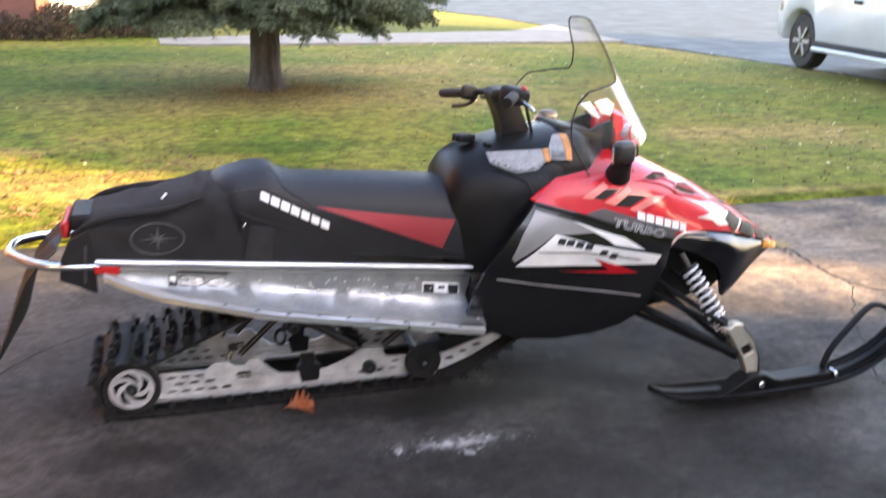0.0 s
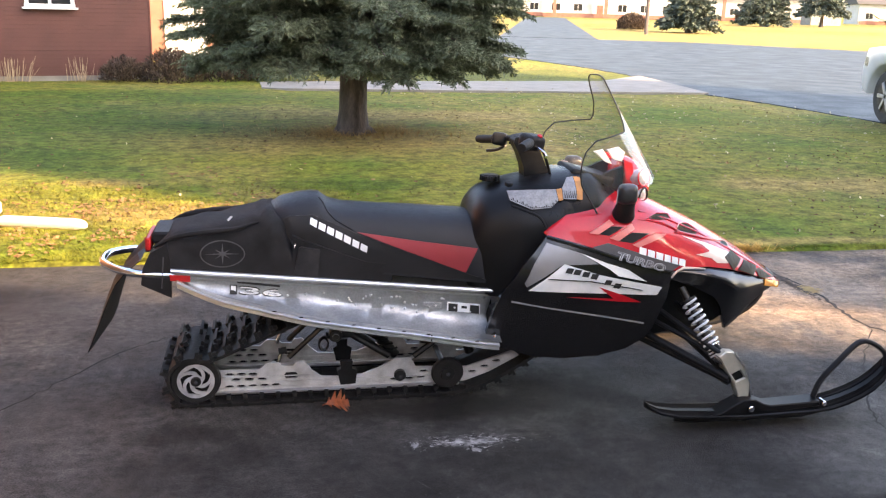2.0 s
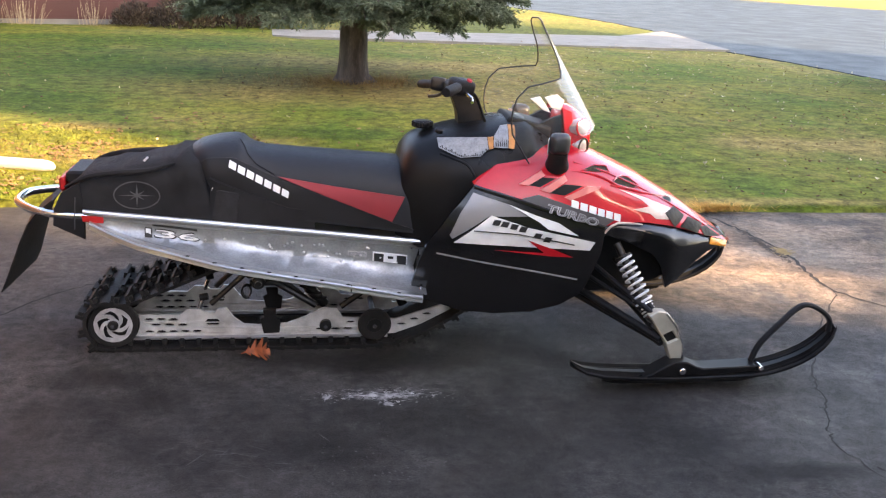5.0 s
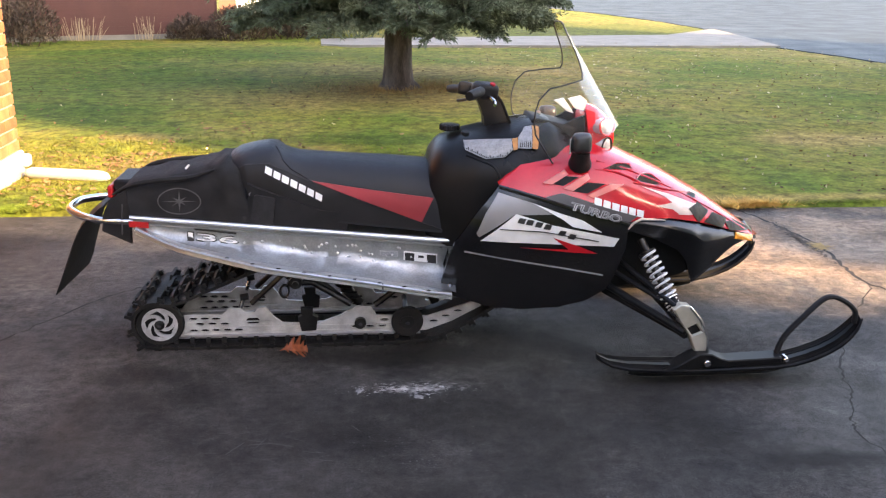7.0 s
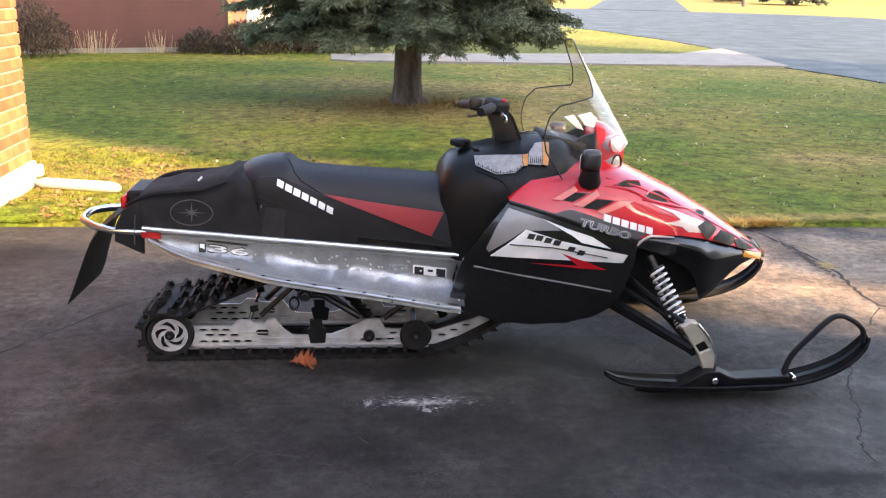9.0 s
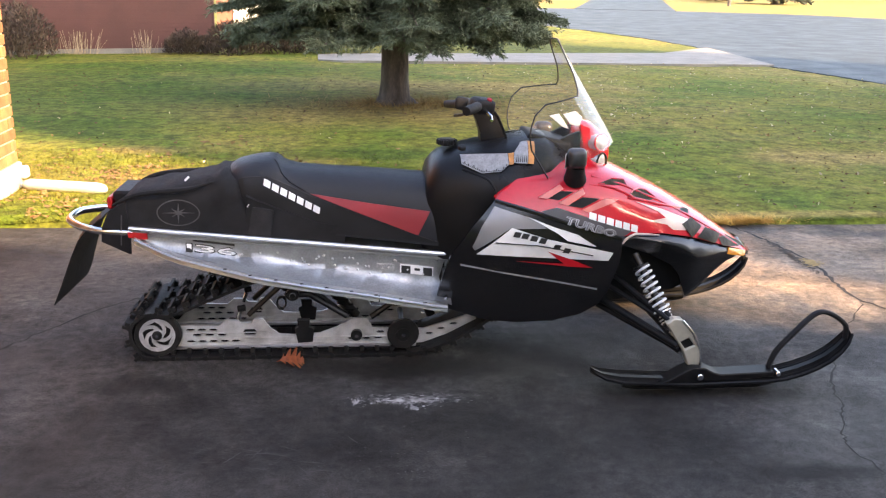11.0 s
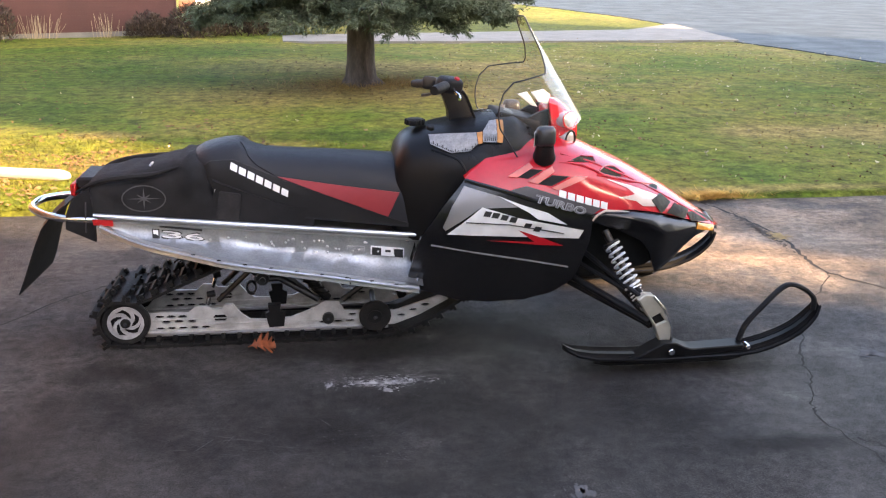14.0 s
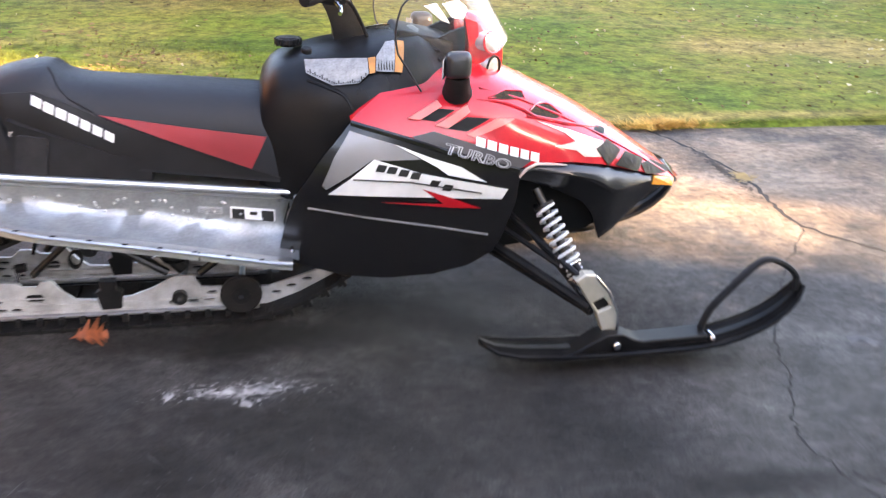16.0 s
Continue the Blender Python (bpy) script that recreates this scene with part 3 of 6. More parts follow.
flecks("white_residue", (1.0, -0.6), (0.34, 0.085), 900, 5, STAIN, "white powdery residue scraped on the dark asphalt", 0.0085, (1.9, 0.35))
flecks("white_residue", (1.02, -0.665), (0.05, 0.03), 30, 6, STAIN, "white powdery residue scraped on the dark asphalt", 0.014, (1.3, 0.8))
flecks("white_residue", (0.80, -0.605), (0.03, 0.05), 26, 7, STAIN, "thin white scuff on the dark asphalt", 0.012, (0.6, 1.4))
flecks("white_residue", (3.0, -0.55), (0.16, 0.10), 60, 17, SCUFF, "pale worn patch on the dark asphalt", 0.02, (1.6, 0.7))
flecks("white_residue", (1.55, -1.40), (0.12, 0.07), 40, 18, SCUFF, "pale worn patch on the dark asphalt", 0.014, (0.8, 1.6))
flecks("white_residue", (-1.2, 1.62), (0.22, 0.10), 60, 19, SCUFF, "thin pale scrape near the brick wall", 0.02, (2.2, 0.3))
flecks("grit", (2.1, -1.74), (1.2, 0.09), 150, 20, STAIN, "pale grit washed against the lawn", 0.007)
flecks("grit", (1.0, -1.1), (3.2, 1.3), 520, 11, SCUFF, "pale grit scattered over the driveway", 0.0038)
flecks("scuff_marks", (0.4, -1.0), (2.6, 0.9), 90, 14, SCUFF, "thin pale scuffs dragged along the asphalt", 0.026, (2.2, 0.06), 0.0022, 0.7)
flecks("scuff_marks", (-0.2, 0.4), (1.0, 0.7), 40, 15, SCUFF, "thin pale scuffs dragged along the asphalt", 0.03, (2.2, 0.07), 0.0022, 0.6)


# ---- the brick house beside the driveway ----
def brick_house():
    h = thing("brick_house", "orange-red brick house wall on a pale parged foundation beside the driveway", "house", at=(WALL_X, WALL_END, 0), kind="structure")
    inv = h.matrix_basis.inverted()
    base_top = 0.20
    core = block((WALL_X - 0.169, (WALL_END - 9) / 2 + 0.0, 1.7), (0.32, WALL_END + 9 - 0.03, 3.0))
    bmesh.ops.transform(core, matrix=Matrix.Translation((-WALL_X, -WALL_END, 0)), verts=core.verts)
    wall = part("wall", core, MORTAR, h, "grey mortar bed", smooth=False)
    back = block((WALL_X - 3.2, WALL_END - 0.19, 1.7), (5.7, 0.32, 3.0))
    bmesh.ops.transform(back, matrix=Matrix.Translation((-WALL_X, -WALL_END, 0)), verts=back.verts)
    part("wall", back, MORTAR, h, smooth=False)
    f = block((WALL_X - 0.16, (WALL_END - 9) / 2 + 0.02, base_top / 2 - 0.1), (0.36, WALL_END + 9, base_top + 0.2), 0.012)
    bmesh.ops.transform(f, matrix=Matrix.Translation((-WALL_X, -WALL_END, 0)), verts=f.verts)
    part("foundation", f, PARGE, h, "pale parged concrete foundation", smooth=False)
    one = bmesh.new()
    bmesh.ops.create_cube(one, size=1.0)
    bmesh.ops.scale(one, vec=(0.09, 0.212, 0.068), verts=one.verts)
    bmesh.ops.bevel(one, geom=one.edges[:], offset=0.003, segments=1, affect="EDGES")
    me = bpy.data.meshes.new("brick")
    one.to_mesh(me)
    one.free()
    me.materials.append(BRICK)
    rnd = random.Random(4)
    V, F = [], []
    for row in range(33):
        z = base_top + 0.040 + row * 0.081
        y = -0.112 - (0.112 if row % 2 else 0.0)
        for k in range(24):
            at = (-0.045 + rnd.uniform(0.0, 0.003), y - 0.224 * k, z)
            if k < 8:
                b = new("brick", me)
                b.parent = wall
                b.location = at
                b.rotation_euler = (0, 0, rnd.uniform(-0.006, 0.006))
            else:
                n0 = len(V)
                V += [(at[0] + dx * 0.045, at[1] + dy * 0.106, z + dz * 0.034) for dx in (-1, 1) for dy in (-1, 1) for dz in (-1, 1)]
                F += [tuple(n0 + i for i in q) for q in ((4, 6, 7, 5), (0, 4, 5, 1), (2, 3, 7, 6), (1, 5, 7, 3), (0, 2, 6, 4))]
        if row % 2:
            b = new("brick", me)
            b.parent = wall
            b.location = (-0.045, -0.054, z)
            b.scale = (1, 0.47, 1)
    tagged(mesh_arrays("brickwork", V, F, BRICK, wall), kind="stuff")
    return h


brick_house()


def downspout():
    d = thing("downspout", "white plastic downspout elbow and drain pipe lying on the grass", "drainpipe", at=(WALL_X, WALL_END, 0))
    part("elbow", block((0.0, -.01, .128), (.13, .08, .085), .012), PVC, d)
    axis, lay = Vector((.062, -.014, 0)).normalized(), Vector((.014, .062, 0)).normalized()
    pipe = rings([[tuple(Vector((.05, -.10, .058)) + axis * x + lay * r * math.cos(a) + Vector((0, 0, r * math.sin(a) - .012 * x))) for a in [2 * math.pi * i / 16 for i in range(16)]]
                  for x, r in ((.0, .012), (.012, .026), (.06, .043), (.48, .045), (.54, .045), (.575, .041), (.61, .030), (.625, .012))])
    part("pipe", pipe, PVC, d, "white plastic pipe with a rounded end")
    return d


downspout()


SIDING_PLAIN = material("plain_siding", (0.30, 0.285, 0.26), 0.8, second=(0.25, 0.235, 0.215), scale=2, grain=0.06, grain_scale=20)


def turned_wall(name, start, end, h, label):
    (x0, y0), (x1, y1) = start, end
    bm = block((math.hypot(x1 - x0, y1 - y0) / 2, -0.3, h / 2), (math.hypot(x1 - x0, y1 - y0), 0.6, h), 0.04)
    bmesh.ops.transform(bm, matrix=Matrix.Translation((x0, y0, 0)) @ Matrix.Rotation(math.atan2(y1 - y0, x1 - x0), 4, "Z"), verts=bm.verts)
    return tagged(part(name, bm, SIDING_PLAIN, smooth=False), label, "building wall", kind="structure")


# Unseen walls added to shade driveway and lawn; the low one darkens reflections.
turned_wall("wall_behind", (-4.6, -3.64), (3.5, -6.39), 2.0, "unseen plain wall added behind the camera to darken reflections")
turned_wall("wall_south", (3.5, -6.39), (17.8, -11.25), 9.6, "unseen plain wall added to shade the driveway")
turned_wall("wall_east", (18.3, -11.2), (23.2, -5.05), 21.8, "unseen tall wall added to shade the lawn and neighbouring house")
turned_wall("wall_east_low", (23.2, -5.05), (27.7, 0.6), 19.0, "unseen lower wall added to shade the far lawn")


# ---- the snowmobile ----
def top_line(x):
    return float(np.interp(x, [1.10, 1.30, 1.40, 1.60, 1.75, 1.86, 2.066, 2.253, 2.42, 2.53], [.70, .80, .84, .86, .84, .80, .71, .612, .507, .43]))


def belt_line(x):
    return float(np.interp(x, [1.2, 1.8, 2.1, 2.4, 2.53], [.55, .55, .49, .43, .415]))


def cowl(x, z):
    """Half the width of the bodywork at x, z."""
    w = float(np.interp(x, [1.10, 1.20, 1.35, 1.80, 2.00, 2.12, 2.36, 2.47, 2.53], [.33, .345, .36, .375, .35, .31, .205, .14, .05]))
    zs, t = belt_line(x), top_line(x)
    if z >= t:
        return 0.0
    if z > zs:
        return w * (1 - ((z - zs) / (t - zs)) ** 2.6) ** (1 / 2.6)
    return w - 0.25 * (zs - z)


def seat_top(x):
    return float(np.interp(x, [.27, .298, .33, .40, .45, .475, .51, .56, .675, .906, 1.106, 1.16], [.74, .785, .806, .824, .829, .826, .80, .786, .778, .765, .75, .745]))


def seat_low(x):
    return float(np.interp(x, [.27, .298, .388, .587, .653, 1.174], [.72, .70, .645, .565, .54, .487]))


def seat_side(x, z):
    w = float(np.interp(x, [.27, .30, .36, .5, .8, 1.16], [.07, .12, .15, .165, .18, .19]))
    zt, zb = seat_top(x), seat_low(x)
    q = (z - zb) / (zt - zb)
    q = min(max(q, 0.0), 1.0)
    return w * (1.06 - 0.10 * q) * max(1 - max(q - 0.35, 0) ** 2.4 / 0.65 ** 2.4, 0.0) ** 0.42


def loft_x(stations, low, high, half, n=14, k0=0.0):
    """Skin over x: at each station the cross-section runs from the low line round over the high line; half gives half widths."""
    rows = []
    for x in stations:
        zb, zt = low(x), high(x)
        side = []
        for i in range(n + 1):
            s = i / n
            z = zb + (zt - zb) * math.sin(s * math.pi / 2)
            side.append((x, half(x, z) if i < n else 0.0, z))
        rows.append([(x, -y, z) for x, y, z in side] + [(x, y, z) for x, y, z in side[-2::-1]])
    return rings(rows)


def fit_to_view(ob):
    """Warps the outline to fit the camera's view: a few millimetres to two centimetres along the sled."""
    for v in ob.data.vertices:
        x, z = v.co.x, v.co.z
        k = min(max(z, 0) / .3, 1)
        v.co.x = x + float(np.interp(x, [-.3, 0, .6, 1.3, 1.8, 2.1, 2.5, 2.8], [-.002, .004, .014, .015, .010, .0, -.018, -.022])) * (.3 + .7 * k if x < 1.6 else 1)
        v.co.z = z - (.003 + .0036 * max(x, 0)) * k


def snowmobile():
    sled = thing("snowmobile", "red and black snowmobile with a silver tunnel, parked on the asphalt", "snowmobile")
    flat = lambda y: (lambda x, z: y)

    # tunnel
    tz = lambda x: 0.573 - 0.088 * (x + 0.071)
    lip = lambda x: float(np.interp(x, [-.05, .05, .124, .426, .676, .785, 1.115, 1.16], [.50, .458, .440, .385, .342, .325, .267, .262]))
    lip_y = lambda x: float(np.interp(x, [-.05, .05, .14, .43, 1.2], [.215, .245, .285, .36, .36]))
    for s in (-1, 1):
        flare = lambda x, z: .198 + max(lip_y(x) - .22, 0) * min(max((.29 - (z - lip(x) - .02) / max(tz(x) - lip(x) - .02, .02)) / .29, 0), 1) ** 1.8
        side = part("tunnel_side", skin([(-.071, tz(-.071)), (1.19, tz(1.19)), (1.17, .285), (.785, .345), (.426, .405), (.124, .46), (-.03, .505)], flare, 0.002, s, 0.025, 0.004), ALU_DULL, sled, "dull riveted aluminium tunnel side", angle=60)
        part("top_rail", tube([(x, s * .204, tz(x) - .004) for x in np.linspace(-.071, 1.19, 8)], .009, 8), ALU, side, "bright aluminium rail")
        part("top_rail", tube([(x, s * .203, tz(x) - .026) for x in np.linspace(-.071, 1.19, 8)], .004, 6), ALU, side)
        xs = np.linspace(-.05, 1.15, 22)
        board = rings([[(x, s * (lip_y(x) - .03), lip(x) + .034), (x, s * (lip_y(x) - .012), lip(x) + .036), (x, s * lip_y(x), lip(x) + .034), (x, s * (lip_y(x) + .004), lip(x) + .006),
                        (x, s * (lip_y(x) - .012), lip(x)), (x, s * (lip_y(x) - .012), lip(x) + .024), (x, s * (lip_y(x) - .03), lip(x) + .024)] for x in xs])
        rb = part("running_board", board, ALU, sled, "bright scuffed aluminium running board")
        part("edge_bead", tube([(x, s * (lip_y(x) + .005), lip(x) + .024) for x in xs], .006, 6), ALU, rb)
        rnd = random.Random(3)
        for k in range(34):
            x = .48 + .42 * rnd.random() if k < 20 else .05 + 1.05 * rnd.random()
            z = lip(x) + .06 + rnd.random() * (tz(x) - .05 - lip(x) - .06)
            part("rivet", cyl((x, s * (flare(x, z) + .001), z), (x, s * (flare(x, z) + .008), z), .0055, 8, .003), RIM, side)
        for k in range(9):
            x = .30 + k * .095
            part("board_hole", prism(ngon(x, lip(x) + .034, .005, 8, 1.7, .5), s * (lip_y(x) + .0045), s * (lip_y(x) + .0055)), STEEL, rb, smooth=False)
        part("side_reflector", skin([(-.076, .555), (-.002, .549), (-.003, .526), (-.073, .532)], flare, .012, s, .2), TAIL_RED, side, "red side reflector", smooth=False)
        for digit, x, w in (("1", .142, .018), ("3", .174, .072), ("6", .256, .072)):
            x0, w0 = (x, w) if s < 0 else (.468 - x, -w)
            z0, grow = .481 - (x0 - .14) * .121, math.copysign(.004, w0)
            face = lambda x, z: flare(x, z) + .008
            part("digit_outline", lettering(digit, (x0 - grow, z0 - .005), (w0 + 2 * grow, -w0 * .121), (.0, .036), face, .0, s, .02), BLACK_TRIM, side, smooth=False)
            part("digit", lettering(digit, (x0, z0), (w0, -w0 * .121), (.0, .028), face, .004, s, .005), WHITE, side, "white digit of the number 136", smooth=False)
        part("length_mark_backing", skin([(.165, .523), (.322, .503), (.322, .495), (.165, .515)], flare, .004, s, .2), BLACK_TRIM, side, smooth=False)
        lab = part("warning_label", skin([(.97, .419), (1.104, .404), (1.104, .365), (.969, .382)], flare, .003, s, .2), WHITE, side, "small white label with black fields", smooth=False)
        for x in (.975, 1.063):
            part("label_field", skin([(x, .413 - (x - .97) * .11), (x + .037, .409 - (x - .97) * .11), (x + .037, .377 - (x - .97) * .13), (x, .381 - (x - .97) * .13)], flare, .0045, s, .2), BLACK_TRIM, lab, smooth=False)
        part("label_field", skin([(1.028, .40), (1.05, .398), (1.05, .388), (1.028, .39)], flare, .0045, s, .2), BLACK_TRIM, lab, smooth=False)
        small = part("small_label", skin([(.875, .422), (.947, .417), (.946, .395), (.876, .402)], flare, .003, s, .2), LETTER, side, "small grey printed label", smooth=False)
        for k in range(3):
            part("label_print", skin([(.879, .417 - k * .0052), (.943, .4125 - k * .0052), (.943, .4095 - k * .0052), (.879, .414 - k * .0052)], flare, .0045, s, .2, .001), STICKER, small, smooth=False)
        part("tunnel_hole", skin([(1.128, .362), (1.148, .432), (1.154, .345), (1.136, .326)], flare, .0035, s, .2, .001), CHASSIS, side, "dark slot at the front of the tunnel", smooth=False)
        for x, z in ((1.132, .305), (1.150, .296), (1.118, .435)):
            part("bolt", cyl((x, s * (flare(x, z) + .001), z), (x, s * (flare(x, z) + .010), z), .009, 6, .002), CHROME, side)
        part("board_joint", tube([(.882, s * (lip_y(.882) + .004), lip(.882) + q) for q in (.008, .034)], .0025, 6), STEEL, rb, "seam where two board lengths meet")
    part("drive_drum", cyl((1.14, -.145, .275), (1.14, .145, .275), .088, 20, bev=.006), RUBBER, sled, "black track drive drum")
    part("tunnel_top", rings([[(x, -.2, tz(x) - .01), (x, -.19, tz(x)), (x, .19, tz(x)), (x, .2, tz(x) - .01), (x, .18, tz(x) - .012), (x, -.18, tz(x) - .012)] for x in np.linspace(-.07, 1.4, 6)]), ALU_DULL, sled, "aluminium tunnel top")

    # track: belt with its lugs, and the suspension inside it
    loop = smooth_path([(0, 0, .012), (.5, 0, .012), (.95, 0, .014), (1.12, 0, .04), (1.30, 0, .135), (1.46, 0, .26), (1.50, 0, .36), (1.42, 0, .42), (1.2, 0, .43),
                        (.9, 0, .43), (.62, 0, .415), (.42, 0, .35), (.2, 0, .255), (.06, 0, .196), (-.03, 0, .2), (-.088, 0, .16), (-.098, 0, .10), (-.07, 0, .045)], 10, True)
    out = [Vector((b.z - a.z, 0, a.x - b.x)).normalized() for a, b in zip(loop, loop[2:] + loop[:2])]
    out = out[-1:] + out[:-1]
    belt = rings([[tuple(p + o * q + Vector((0, y, 0))) for y, q in ((-.19, .008), (.19, .008), (.19, -.004), (-.19, -.004))] for p, o in list(zip(loop, out)) + [(loop[0], out[0])]], cap=False)
    track = part("track", belt, RUBBER, sled, "black rubber track belt", angle=60)
    lugs = bmesh.new()
    for y0, y1, dx in ((-.19, -.075, .0), (-.06, .06, .014), (.075, .19, .0)):
        bmesh.ops.create_cube(lugs, size=1.0, matrix=Matrix.Translation((dx, (y0 + y1) / 2, .014)) @ Matrix.Diagonal((.012, y1 - y0, .028, 1)))
        for y in (y0 + .012, y1 - .012):
            bmesh.ops.create_cube(lugs, size=1.0, matrix=Matrix.Translation((dx + .010, y, .010)) @ Matrix.Diagonal((.024, .016, .020, 1)))
    bmesh.ops.create_cube(lugs, size=1.0, matrix=Matrix.Translation((0, 0, .0)) @ Matrix.Diagonal((.016, .384, .012, 1)))
    lug_mesh = bpy.data.meshes.new("lug")
    lugs.to_mesh(lug_mesh)
    lugs.free()
    lug_mesh.materials.append(RUBBER)
    length = [0.0]
    for a, b in zip(loop, loop[1:] + loop[:1]):
        length.append(length[-1] + (b - a).length)
    count = round(length[-1] / .064)
    i = 0
    for k in range(count):
        s = length[-1] * k / count
        while length[i + 1] < s:
            i += 1
        p, o = loop[i].lerp(loop[(i + 1) % len(loop)], (s - length[i]) / (length[i + 1] - length[i])), out[i]
        if p.z < .04 and o.z < -.8:
            p = p + Vector((0, 0, .011))
        t = Vector((o.z, 0, -o.x))
        m = Matrix((t, Vector((0, 1, 0)), o)).transposed().to_4x4()
        g = new("lug", lug_mesh)
        g.parent = track
        g.matrix_local = Matrix.Translation(p + o * .007) @ m

    top = [(.09, .135), (.24, .132), (.269, .158), (.315, .156), (.33, .142), (.371, .141), (.383, .159), (.414, .161), (.447, .118), (.482, .091), (.536, .087), (.648, .093),
           (.718, .12), (.783, .158), (.842, .158), (.866, .116), (1.0, .11), (1.08, .107), (1.275, .172)]
    low = [(1.30, .150), (1.18, .083), (1.08, .045), (.95, .034), (.0, .034), (-.01, .05), (.03, .06)]
    slots = [ngon(x, z, .019, 8, 1.0, .36, .39) for x, z in ((.125, .114), (.17, .114), (.215, .113), (.15, .091), (.2, .091), (.25, .09), (.125, .062), (.17, .062), (.215, .062), (.26, .062), (.305, .062),
                                                       (.78, .066), (.84, .066), (.89, .068), (.90, .095), (.95, .095), (1.105, .084), (1.155, .106), (1.205, .128))]
    slots.append([(.333, .1), (.344, .115), (.382, .115), (.394, .1), (.382, .086), (.344, .086)])
    for y in (-.135, .125):
        rail = part("slide_rail", prism(top + low, y, y + .012, slots, .0), RAIL_ALU, sled, "slotted pale aluminium slide rail", smooth=False)
        part("rail_flange", block((.52, y + .006 - .004, .040), (1.06, .040, .010), .002), ALU, rail, "bright rail flange")
        part("rail_rib", tube([(x, y - .003, .102) for x in (.10, .44)], .003, 6), RAIL_ALU, rail)
        part("rail_rib", tube([(x, y - .003, .056) for x in (.05, .98)], .003, 6), RAIL_ALU, rail)
        part("rail_rib", tube([(x, y - .003, .077) for x in (.30, .95)], .004, 6), RAIL_ALU, rail)
        # Added dark plates give the slots the shade of the track's inside.
        for x0, x1, z0, z1 in ((.085, .29, .046, .124), (.30, .42, .046, .118), (.70, .96, .046, .104), (.99, 1.09, .05, .098)):
            part("rail_liner", block(((x0 + x1) / 2, y + .018, (z0 + z1) / 2), (x1 - x0, .008, z1 - z0), .002), CHASSIS, rail, "dark plate painting shade behind the rail slots")
        part("slider", block((.55, y + .006, .028), (1.12, .026, .012), .002), BLACK_MATT, rail)
        part("rail_bracket", prism([(.555, .155), (.605, .155), (.605, .125), (.625, .115), (.62, .058), (.56, .055), (.545, .115), (.56, .125)], y - .014, y + .02, bev=.002), BLACK_MATT, rail, "black rail bracket")
    clip = block((0, 0, 0), (.020, .022, .022), .003)
    clip_mesh = bpy.data.meshes.new("track_clip")
    clip.to_mesh(clip_mesh)
    clip.free()
    clip_mesh.materials.append(RUBBER)
    for s in (-1, 1):
        for k in range(17):
            c = new("track_clip", clip_mesh)
            c.parent = track
            c.location = (.06 + k * .064, s * .160, .030)
    for s in (-1, 1):
        wheel = part("rear_wheel", rings([[(r * math.cos(a), s * y, .108 + r * math.sin(a)) for a in [2 * math.pi * i / 32 for i in range(32)]] for r, y in
                                          ((.066, .145), (.09, .142), (.094, .15), (.094, .166), (.09, .174), (.070, .172))], cap=False), RUBBER, sled, "rear idler wheel with black rubber tyre")
        part("wheel_back", cyl((0, s * .150, .108), (0, s * .153, .108), .075, 28), CHASSIS, wheel)
        swirls = []
        for k in range(5):
            a0 = k * math.pi / 2.5
            pts_o = [(.060 - .034 * q, a0 + s * 1.35 * q) for q in (0, .25, .5, .75, 1)]
            pts_i = [(.060 - .034 * q, a0 + s * (1.35 * q + .82 * (1 - .30 * q))) for q in (1, .75, .5, .25, 0)]
            swirls.append([(r * math.cos(t), .108 + r * math.sin(t)) for r, t in pts_o + pts_i])
        rim = part("rim", prism(ngon(0, .108, .071, 40), s * .166, s * .174, swirls), RIM, wheel, "polished rim with swirling cut-outs", smooth=False)
        part("hub", cyl((0, s * .17, .108), (0, s * .182, .108), .020, 16, bev=.002), STEEL, rim)
        part("axle_bolt", cyl((0, s * .18, .108), (0, s * .188, .108), .008, 6), CHROME, rim)
        w2 = part("idler_wheel", cyl((.993, s * .15, .098), (.993, s * .178, .098), .066, 28, bev=.006), RUBBER, sled, "black idler wheel")
        part("hub", cyl((.993, s * .178, .098), (.993, s * .184, .098), .03, 20, bev=.002), BLACK_MATT, w2)
        part("axle_bolt", cyl((.993, s * .18, .098), (.993, s * .19, .098), .009, 10), CHROME, w2)
        part("small_roller", cyl((.80, s * .135, .088), (.80, s * .16, .088), .024, 16, bev=.003), STEEL, sled, "small steel roller")
        part("roller_bolt", cyl((.80, s * .158, .088), (.80, s * .166, .088), .008, 8), CHROME, sled)
        part("upper_roller", cyl((.535, s * .10, .265), (.535, s * .14, .265), .026, 18, bev=.003), STEEL, sled)
        part("upper_roller_hub", cyl((.535, s * .138, .265), (.535, s * .146, .265), .014, 12), CHROME, sled)
        part("suspension_arm", tube([(.355, s * .10, .165), (.48, s * .10, .29), (.56, s * .10, .36)], .011, 8), STEEL, sled, "dark steel suspension arm")
        part("suspension_arm", tube([(.50, s * .09, .25), (.60, s * .085, .25), (.76, s * .085, .15)], .014, 8), STEEL, sled)
        part("suspension_arm", tube([(.52, s * .07, .30), (.66, s * .07, .23), (.74, s * .07, .16)], .009, 8), STEEL, sled)
        part("suspension_arm", tube([(.86, s * .10, .15), (1.0, s * .10, .26), (1.12, s * .10, .34)], .013, 8), STEEL, sled)
        part("torsion_spring", tube([(.49 + .018 * math.cos(q), s * (.105 + .004 * q / 3), .225 + .026 * math.sin(q)) for q in np.linspace(0, 18, 60)], .004, 5), STEEL, sled)
        part("adjuster_rod", tube([(.31, s * .12, .145), (.325, s * .12, .195), (.34, s * .12, .21)], .008, 8), CHROME, sled, "bright adjuster rod")
